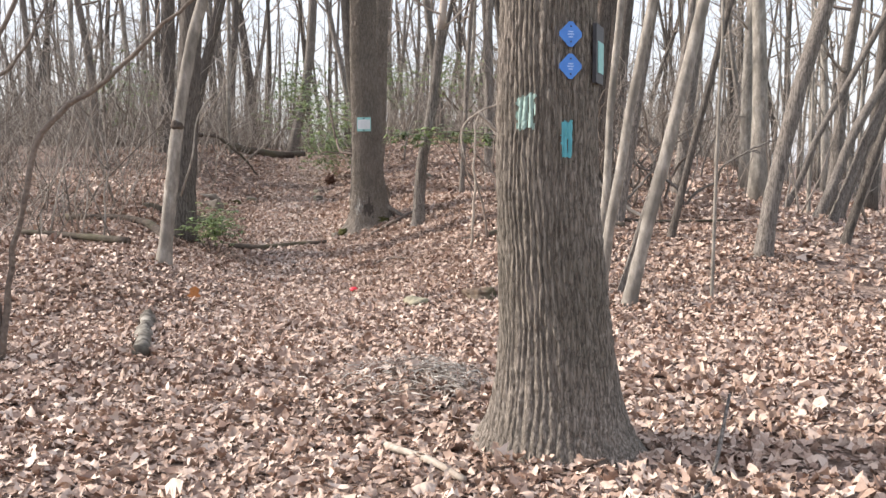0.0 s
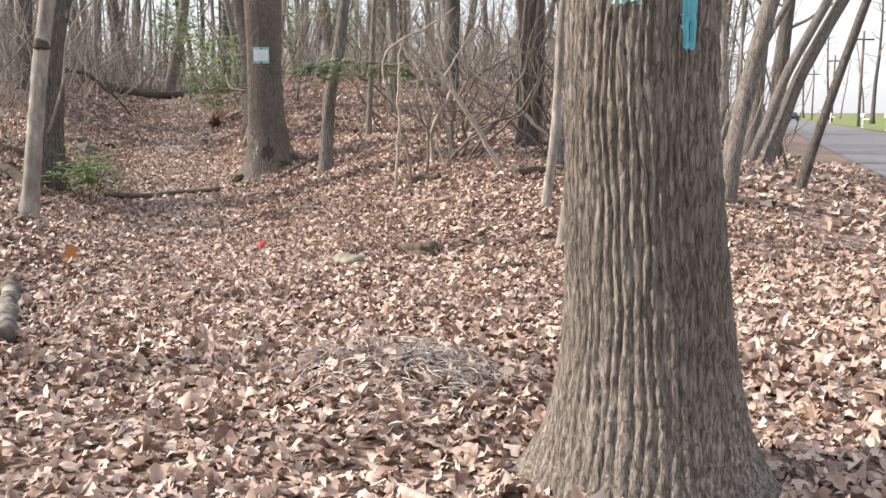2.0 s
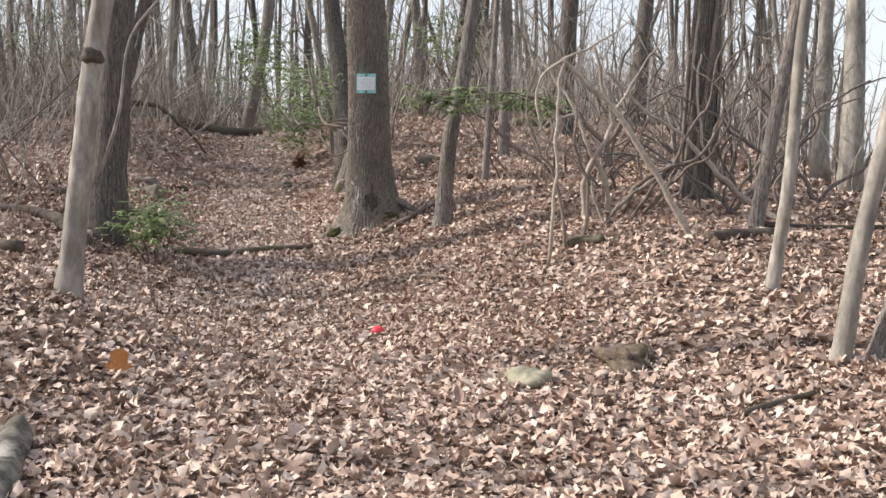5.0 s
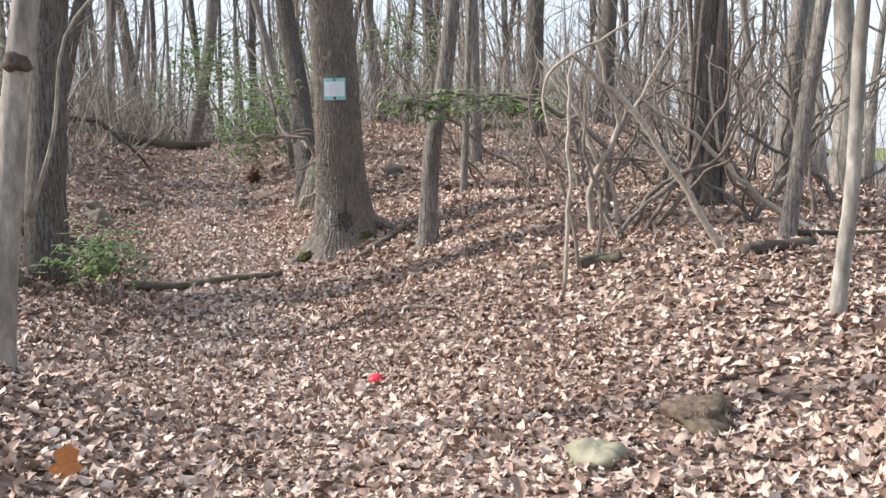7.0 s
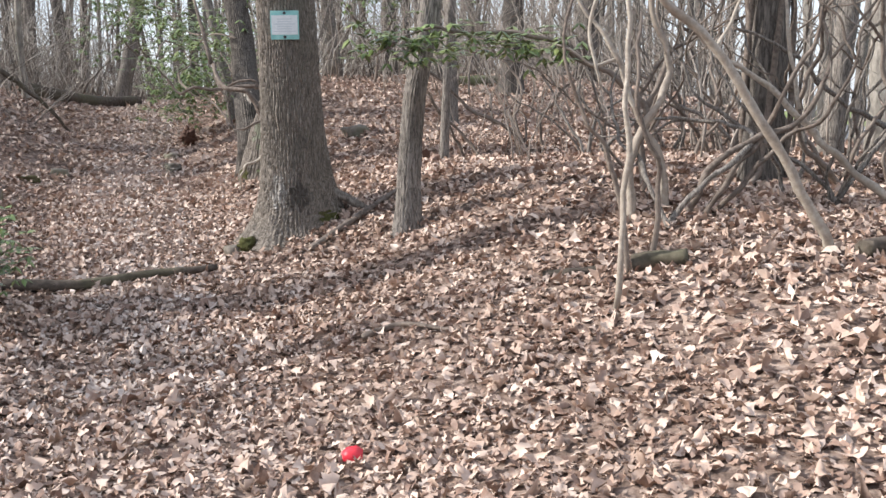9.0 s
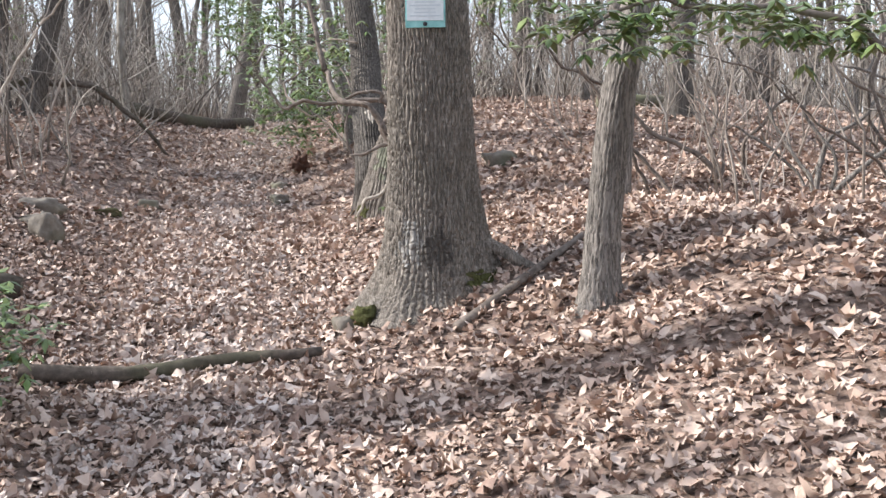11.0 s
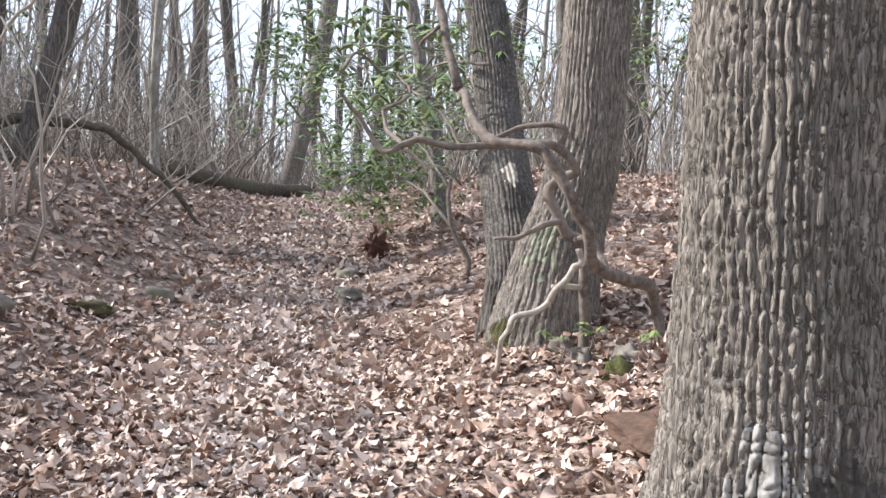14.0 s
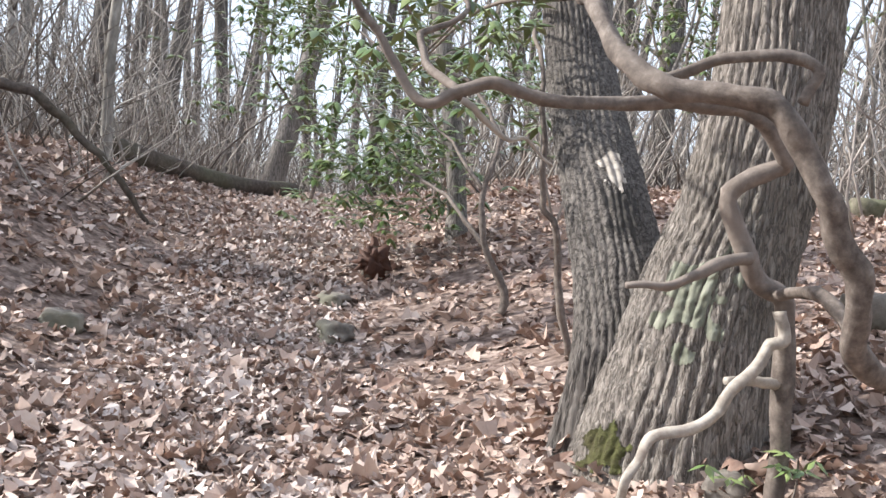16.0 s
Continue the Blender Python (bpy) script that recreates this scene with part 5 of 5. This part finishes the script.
# tangled brush that closes the wood behind the crest
b = Build()
rr = random.Random(808)
n_done = 0
while n_done < 6000:
    y = 29 + 36 * rr.random()
    x = rr.uniform(-8 - y * 0.55, 3 + y * 0.22)
    if abs(x - float(trail_x(np.array(y)))) < 1.5 and y < 37:
        continue
    z = h(x, y)
    hh = rr.uniform(0.6, 2.6) if rr.random() < 0.85 else rr.uniform(2.5, 5)
    d = Vector((rr.gauss(0, 0.35), rr.gauss(0, 0.2), 1)).normalized()
    p = Vector((x, y, z - 0.05))
    q = [p]
    for _ in range(4):
        d = (d + Vector((rr.gauss(0, 0.3), rr.gauss(0, 0.2), 0.05))).normalized()
        p = p + d * hh / 4
        q.append(p)
    r = rr.uniform(0.008, 0.022)
    b.tube(q, taper(5, r, r * 0.3), 3)
    for _ in range(2):
        k = rr.randint(1, 3)
        dd = (d + Vector((rr.gauss(0, 0.7), rr.gauss(0, 0.5), rr.uniform(-0.2, 0.3)))).normalized()
        b.tube([q[k], q[k] + dd * hh * 0.22, q[k] + dd * hh * 0.4 + Vector((0, 0, rr.uniform(-0.1, 0.15)))], [r * 0.6, r * 0.4, r * 0.15], 3)
    n_done += 1
for _ in range(1500):
    x, y = rr.uniform(-15, -5.3), rr.uniform(13, 34)
    if x - float(trail_x(np.array(y))) > -1.7 - max(0, 20 - y) * 0.25 or abs(y - (19.8 + (-1.9 - x) * 0.14)) < 1.2:
        continue
    z = h(x, y)
    hh = rr.uniform(0.5, 2.4)
    d = Vector((rr.gauss(0, 0.5), rr.gauss(0, 0.3), 1)).normalized()
    q = [Vector((x, y, z - 0.05))]
    for _ in range(4):
        d = (d + Vector((rr.gauss(0, 0.4), rr.gauss(0, 0.3), 0.0))).normalized()
        q.append(q[-1] + d * hh / 4)
    r = rr.uniform(0.005, 0.012)
    b.tube(q, taper(5, r, r * 0.3), 3)
    b.tube([q[2], q[2] + Vector((rr.gauss(0, 0.3), rr.gauss(0, 0.3), rr.uniform(0, 0.4))) * hh * 0.5], [r * 0.6, r * 0.2], 3)
tagged(part("far_brush", b, BRUSH), "grey-brown tangle of bare brush at the crest", "brush", kind="stuff")


def thicket(count, xr, yr, hr, seed, rr_, keep):
    """Tall bare shrubs: crooked stems that fork again and again into fine twigs."""
    rnd = random.Random(seed)
    bld = Build()
    made_ = 0
    while made_ < count:
        x, y = rnd.uniform(*xr), rnd.uniform(*yr)
        if not keep(x, y):
            continue
        made_ += 1
        hh = rnd.uniform(*hr)
        r = rnd.uniform(*rr_)
        stack = [(Vector((x, y, h(x, y) - 0.05)), Vector((rnd.gauss(0, 0.22), rnd.gauss(0, 0.18), 1)).normalized(), hh, r, 0)]
        while stack:
            p, d, ln, rad, deep = stack.pop()
            q = [p]
            for k in range(5):
                d = (d + Vector((rnd.gauss(0, 0.24), rnd.gauss(0, 0.2), 0.05))).normalized()
                q.append(q[-1] + d * ln / 5)
            bld.tube(q, taper(6, rad, rad * 0.3), 4 if deep == 0 else 3)
            if deep < 2:
                for _ in range(3 if deep == 0 else 2):
                    k = rnd.randint(1, 5)
                    dd = (d + Vector((rnd.gauss(0, 0.8), rnd.gauss(0, 0.6), rnd.uniform(-0.1, 0.4)))).normalized()
                    stack.append((q[k], dd, ln * rnd.uniform(0.3, 0.5), rad * 0.55, deep + 1))
    return bld


def off_sunlane(x, y):
    return abs(y - (19.8 + (-1.9 - x) * 0.14)) > 1.3


tagged(part("bank_thicket", thicket(400, (-16, -4.6), (13.5, 36), (1.2, 4.2), 91, (0.006, 0.02), lambda x, y: x - float(trail_x(np.array(y))) < -1.9 - max(0, 20 - y) * 0.12 and off_sunlane(x, y)), BRUSH), "dense bare grey thicket on the bank", "brush", kind="stuff")
tagged(part("crest_thicket", thicket(330, (-22, 9), (34, 58), (1.5, 5.0), 92, (0.010, 0.032), lambda x, y: abs(x - float(trail_x(np.array(y)))) > 1.2), BRUSH), "bare grey thicket beyond the crest", "brush", kind="stuff")
tagged(part("mound_thicket", thicket(90, (0.2, 4.2), (17.5, 28), (1.0, 3.0), 93, (0.006, 0.018), lambda x, y: True), TWIGS), "bare twiggy shrubs on the mound", "brush", kind="stuff")


# ---------------------------------------------------------------- across the road
def mailbox(x, y):
    z = -0.18
    root = base("mailbox", (x, y, z), "white mailbox on a white post", "mailbox", "mailboxes along the road")
    b = Build()
    b.box((x - 0.06, y - 0.06, z), (x + 0.06, y + 0.06, z + 1.0))
    part("post", b, WHITE_PAINT, root, smooth=False)
    b = Build()
    ring = [(-0.13, 0.0), (-0.13, 0.18), (-0.09, 0.28), (0, 0.32), (0.09, 0.28), (0.13, 0.18), (0.13, 0.0)]
    n = len(ring)
    b.add([(x + u, y + e, z + 1.0 + v) for e in (-0.3, 0.3) for u, v in ring], [tuple(range(n)), tuple(range(2 * n - 1, n - 1, -1))] + [(i, i + n, (i + 1) % n + n, (i + 1) % n) for i in range(n)])
    part("box", b, WHITE_PAINT, root, smooth=False)
    b = Build()
    b.box((x + 0.05, y - 0.9, z + 0.75), (x + 0.12, y + 0.1, z + 0.85))
    part("arm", b, WHITE_PAINT, root, smooth=False)


def utility_pole(x, y, hgt):
    root = base("utility_pole", (x, y, -0.2), "brown wooden utility pole beside the road", "pole", "poles along the road")
    b = Build()
    b.tube([(x, y, -0.3), (x, y, hgt * 0.5), (x + 0.05, y, hgt)], [0.16, 0.14, 0.11], 10)
    part("pole", b, GREY_BARK, root)
    b = Build()
    b.box((x - 1.1, y - 0.06, hgt - 0.9), (x + 1.1, y + 0.06, hgt - 0.75))
    part("crossarm", b, LOG_BARK, root, smooth=False)


def beyond(y, off):
    return float(road_x(np.array(float(y)))) + off


for y, off in ((84, 7.0), (70, 7.2), (120, 7.0)):
    mailbox(beyond(y, off), y)
for y, off, hg in ((92, 7.5, 9), (68, 8.6, 9), (130, 8, 9), (175, 8, 9)):
    utility_pole(beyond(y, off), y, hg)
hx, hy = beyond(88, 32), 88
house = base("house", (hx, hy, -0.17), "pale one-storey house behind a lawn", "house")
b = Build()
b.box((hx - 6, hy - 5, -0.2), (hx + 6, hy + 5, 3.0))
part("wall", b, WHITE_PAINT, house, smooth=False)
b = Build()
b.add([(hx - 6.4, hy - 5.5, 2.98), (hx + 6.4, hy - 5.5, 2.98), (hx + 6.4, hy + 5.5, 2.98), (hx - 6.4, hy + 5.5, 2.98), (hx - 6.4, hy, 5.4), (hx + 6.4, hy, 5.4)], [(0, 1, 5, 4), (2, 3, 4, 5), (0, 4, 3), (1, 2, 5), (3, 2, 1, 0)])
part("roof", b, ROOF, house, smooth=False)
for dx in (-4, -1.5, 1.5, 4):
    b = Build()
    b.box((hx + dx - 0.5, hy - 5.05, 0.9), (hx + dx + 0.5, hy - 4.98, 2.2))
    part("window", b, GLASS_DARK, house, smooth=False)
cx, cy = beyond(150, 2.6), 150
car = base("car", (cx, cy, -0.2), "dark car far down the road", "car")
b = Build()
prof = [(-2.1, 0.35), (-2.1, 0.85), (-1.2, 0.95), (-0.6, 1.42), (1.0, 1.45), (1.8, 0.95), (2.1, 0.85), (2.1, 0.35)]
n = len(prof)
b.add([(cx + s, cy + u, -0.2 + v) for s in (-0.85, 0.85) for u, v in prof], [tuple(range(n)), tuple(range(2 * n - 1, n - 1, -1))] + [(i, i + n, (i + 1) % n + n, (i + 1) % n) for i in range(n)])
part("body", b, CAR_PAINT, car, smooth=False)
for s in (-0.8, 0.8):
    for u in (-1.3, 1.3):
        b = Build()
        b.tube([(cx + s - 0.1, cy + u, 0.12), (cx + s + 0.1, cy + u, 0.12)], [0.32, 0.32], 14)
        part("wheel", b, DARK_METAL, car)
for k, (y, off) in enumerate(((76, 11), (96, 14), (60, 16), (115, 12), (140, 14), (170, 11), (200, 16), (150, -9), (190, -8), (240, 10), (260, -6))):
    m = pose(beyond(y, off), y, -0.2, 0, 0, k * 71) @ Matrix.Diagonal((1.1, 1.1, 1.1, 1))
    copy_thing(protos[k % 2], m)
b = Build()
hb = base("hedge", (beyond(74, 22), 74, -0.2), "dark green clipped evergreen hedge", "hedge")
rr2 = random.Random(6)
sprays(b, [(beyond(74, 22) + rr2.uniform(-5, 5), 74 + rr2.uniform(-1.5, 1.5), rr2.uniform(0.1, 2.0)) for _ in range(260)], 6, 0.45, 66, 0.25)
part("foliage", b, GREEN_LEAF, hb)


# ---------------------------------------------------------------- leaf litter
def leaf_shape(kind):
    """Outline and ribs of a curled oak or maple leaf, a unit long."""
    if kind == 0:
        out = [(0, -0.5), (0.15, -0.22), (0.35, -0.04), (0.20, 0.12), (0.27, 0.32), (0, 0.5), (-0.26, 0.30), (-0.18, 0.06), (-0.34, -0.08)]
    elif kind == 1:
        out = [(0, -0.5), (0.22, -0.24), (0.46, -0.06), (0.26, 0.08), (0.3, 0.34), (0, 0.5), (-0.32, 0.32), (-0.24, 0.04), (-0.46, -0.1)]
    else:
        out = [(0, -0.5), (0.17, -0.30), (0.24, -0.05), (0.22, 0.2), (0.11, 0.40), (0, 0.5), (-0.12, 0.38), (-0.24, 0.08), (-0.19, -0.25)]
    return np.array([(0, 0)] + out)


def lobed(kind):
    """A lobed leaf a unit long as seven stations of edge, midrib, edge, and its faces."""
    wide = ((0.05, 0.16, 0.30, 0.13, 0.37, 0.17, 0.02), (0.04, 0.25, 0.14, 0.42, 0.20, 0.27, 0.03), (0.05, 0.17, 0.25, 0.28, 0.24, 0.15, 0.02))[kind]
    wide2 = ((0.05, 0.24, 0.14, 0.36, 0.16, 0.28, 0.02), (0.04, 0.15, 0.36, 0.17, 0.43, 0.16, 0.03), (0.05, 0.18, 0.26, 0.27, 0.22, 0.14, 0.02))[kind]
    pts = []
    for k in range(7):
        y = k / 6 - 0.5
        pts += [(-wide[k], y + 0.03, 0), (0, y, 0), (wide2[k], y + 0.05 * (k % 2), 0)]
    tri = []
    for k in range(6):
        a = k * 3
        tri += [(a, a + 1, a + 4), (a, a + 4, a + 3), (a + 1, a + 2, a + 5), (a + 1, a + 5, a + 4)]
    return np.array(pts)[:, :2], np.array(tri)


def litter(name, xs, ys, size, seed, label, fine=False):
    """Many curled leaves in one mesh."""
    g = np.random.default_rng(seed)
    n = len(xs)
    shapes = [lobed(k)[0] if fine else leaf_shape(k) for k in range(3)]
    tri = lobed(0)[1] if fine else np.array([(0, k, k % 9 + 1) for k in range(1, 10)])
    nv = len(shapes[0])
    verts = np.empty((n, nv, 3))
    kinds = g.integers(0, 3, n)
    sz = np.clip(g.lognormal(math.log((size[0] + size[1]) / 2), 0.32, n), size[0] * 0.6, size[1] * 1.45)
    for k in range(3):
        i = np.where(kinds == k)[0]
        m = len(i)
        u, v = shapes[k][None, :, 0], shapes[k][None, :, 1]
        curl, cup = g.normal(0.35, 0.75, m)[:, None], g.normal(0.7, 1.1, m)[:, None]
        fold, twist = g.normal(0.15, 0.4, m)[:, None], g.normal(0, 0.9, m)[:, None]
        ripple, phase = g.uniform(0, 0.06, m)[:, None], g.uniform(0, 6.28, m)[:, None]
        z = curl * v ** 2 + cup * u ** 2 + fold * np.abs(u) + twist * u * v + ripple * np.sin(v * 11 + u * 7 + phase)
        skew = g.normal(0, 0.25, m)[:, None]
        squeeze = g.uniform(0.75, 1.05, m)[:, None]
        p = np.stack([u * squeeze + skew * v ** 2, v + 0 * u * squeeze, z], -1)
        verts[i] = p * sz[i, None, None]
    tilt, tdir, yaw = np.abs(g.normal(0, 0.40, n)), g.uniform(0, 2 * np.pi, n), g.uniform(0, 2 * np.pi, n)
    tilt = np.where(g.random(n) < 0.12, tilt + g.uniform(0.3, 0.9, n), tilt)
    c, s = np.cos(yaw)[:, None], np.sin(yaw)[:, None]
    x, y, z = verts[..., 0] * c - verts[..., 1] * s, verts[..., 0] * s + verts[..., 1] * c, verts[..., 2]
    ax, ay = np.cos(tdir)[:, None], np.sin(tdir)[:, None]
    flip = np.where(g.random(n) < 0.35, -1.0, 1.0)[:, None]
    ct, stt = np.cos(tilt)[:, None], np.sin(tilt)[:, None]
    z = z * flip
    along = x * ax + y * ay
    across = -x * ay + y * ax
    al2, z2 = along * ct - z * stt, along * stt + z * ct
    x, y = al2 * ax - across * ay, al2 * ay + across * ax
    low = z2.min(axis=1)
    lift = rise(xs, ys) + np.abs(g.normal(0, 0.016, n)) - 0.004 - np.minimum(0, low) * 0.7
    out = np.stack([x + xs[:, None], y + ys[:, None], z2 + lift[:, None]], -1).reshape(-1, 3)
    faces = (tri[None] + (np.arange(n) * nv)[:, None, None]).reshape(-1, 3)
    me = bpy.data.meshes.new(name)
    me.vertices.add(len(out))
    me.vertices.foreach_set("co", out.ravel())
    me.loops.add(faces.size)
    me.loops.foreach_set("vertex_index", faces.ravel().astype(np.int32))
    me.polygons.add(len(faces))
    me.polygons.foreach_set("loop_start", np.arange(0, faces.size, 3, dtype=np.int32))
    me.polygons.foreach_set("use_smooth", [fine] * len(faces))
    me.update(calc_edges=True)
    me.materials.append(LEAF)
    ob = new(name, me)
    return tagged(ob, label, "leaf litter", kind="stuff")


g = np.random.default_rng(12)


def scatter(n, x0, x1, y0, y1, near=None):
    """Even random spots clear of trunks and road; near: only beside the trail (True) or only away from it (False)."""
    xs, ys = g.uniform(x0, x1, n), g.uniform(y0, y1, n)
    ok = (np.hypot(xs - 0.66, ys - 5.18) > 0.36) & (np.hypot(xs + 1.42, ys - 17.72) > 0.33) & (np.hypot(xs + 1.75, ys - 20.9) > 0.30) & (xs < road_x(ys) - 0.2)
    d = xs - trail_x(ys)
    beside = (d > -2.2) & (d < 2.6) & (ys > 2.4) & (ys < 20.6)
    if near is not None:
        ok &= beside if near else ~beside
    return xs[ok], ys[ok]


TAN = "curled tan and brown dead oak leaves on the ground"
litter("leaf_litter", *scatter(108000, -5.5, 3.0, 2.4, 20.6, True), (0.040, 0.078), 1, TAN, True)
litter("leaf_litter", *scatter(54000, -5.5, 4.5, 1.6, 11, False), (0.045, 0.09), 11, TAN)
litter("leaf_litter", *scatter(58000, -6.5, 4.5, 11, 22, False), (0.045, 0.09), 2, TAN)
litter("leaf_litter", *scatter(32000, -9, 5, 22, 36), (0.055, 0.10), 3, TAN)
litter("leaf_litter", *scatter(14000, 4.5, 13, 5, 30), (0.08, 0.14), 4, "curled tan and brown dead oak leaves on the verge")
litter("leaf_litter", *scatter(9000, -14, -5.5, 6, 22), (0.08, 0.14), 5, "curled tan and brown dead oak leaves on the bank")

ty_ = g.uniform(14.0, 35, 17000)
tx_ = trail_x(ty_) + g.normal(0, 0.42, 17000)
trodden = litter("trodden_litter", tx_, ty_, (0.035, 0.075), 6, "pale broken leaves trodden along the trail")
trodden.data.materials[0] = LEAF_PALE

# dry stalks heaped beside the blazed tree
b = Build()
rr = random.Random(5)
for n_stalk in range(860):
    tuft = n_stalk % 3 == 0
    x, y = (rr.gauss(0.10, 0.13), rr.gauss(6.4, 0.17)) if tuft else (rr.gauss(-0.16, 0.26), rr.gauss(6.5, 0.36))
    z = h(x, y) + rr.uniform(0.0, 0.07)
    a = rr.gauss(-0.9, 0.7) if tuft else rr.uniform(0, 6.28)
    ln = rr.uniform(0.08, 0.24) if tuft else rr.uniform(0.04, 0.17)
    d = Vector((math.cos(a), math.sin(a), rr.uniform(0.0, 0.5)))
    pts = [Vector((x, y, z))]
    for _ in range(4):
        d = d + Vector((rr.gauss(0, 0.42), rr.gauss(0, 0.42), -0.22))
        d.normalize()
        pts.append(pts[-1] + d * ln / 4)
        pts[-1].z = max(pts[-1].z, h(pts[-1].x, pts[-1].y) + 0.01)
    r = rr.uniform(0.0015, 0.0042)
    b.tube(pts, taper(5, r, r * 0.5), 3)
tagged(part("dry_stalks", b, DRY_GRASS), "heap of bleached dry stalks and twigs beside oak", "stalks", kind="stuff")

# single leaves that lie nearest the way walked
flat = leaf_shape(0), leaf_shape(1), leaf_shape(2)
leaf_meshes = []
rr = random.Random(99)
for k in range(9):
    sh = flat[k % 3]
    me = bpy.data.meshes.new("leaf")
    cu, fo = rr.uniform(0.0, 0.9), rr.uniform(-0.3, 0.7)
    me.from_pydata([(x, y, cu * y * y + fo * abs(x) * 0.6 + rr.gauss(0, 0.03)) for x, y in sh], [], [(0, i, i % 9 + 1) for i in range(1, 10)])
    me.materials.append(LEAF_ONE)
    leaf_meshes.append(me)
for _ in range(280):
    t = rr.random()
    y = 3.2 + 17.5 * t
    x = float(trail_x(np.array(y))) + rr.uniform(-1.6, 1.9)
    s = rr.uniform(0.07, 0.105)
    ob = new("leaf", leaf_meshes[rr.randrange(9)])
    ob.matrix_world = pose(x, y, h(x, y) + 0.03, rr.uniform(-20, 20), rr.uniform(-20, 20), rr.uniform(0, 360)) @ Matrix.Diagonal((s, s, s, 1))
    ob.parent = ground

for lx, ly, sc, mt, lab in ((-2.64, 10.5, 0.17, ORANGE_LEAF, "large orange-brown dead leaf standing in litter"), (0.02, 19.41, 0.17, RUST, "large rust-brown dead leaf on the mound")):
    ob = new("fallen_leaf", leaf_meshes[1].copy())
    ob.data.materials.clear()
    ob.data.materials.append(mt)
    ob.matrix_world = pose(lx, ly, h(lx, ly) + 0.07, 65, 10, 20) @ Matrix.Diagonal((sc, sc, sc, 1))
    tagged(ob, lab, "leaf")
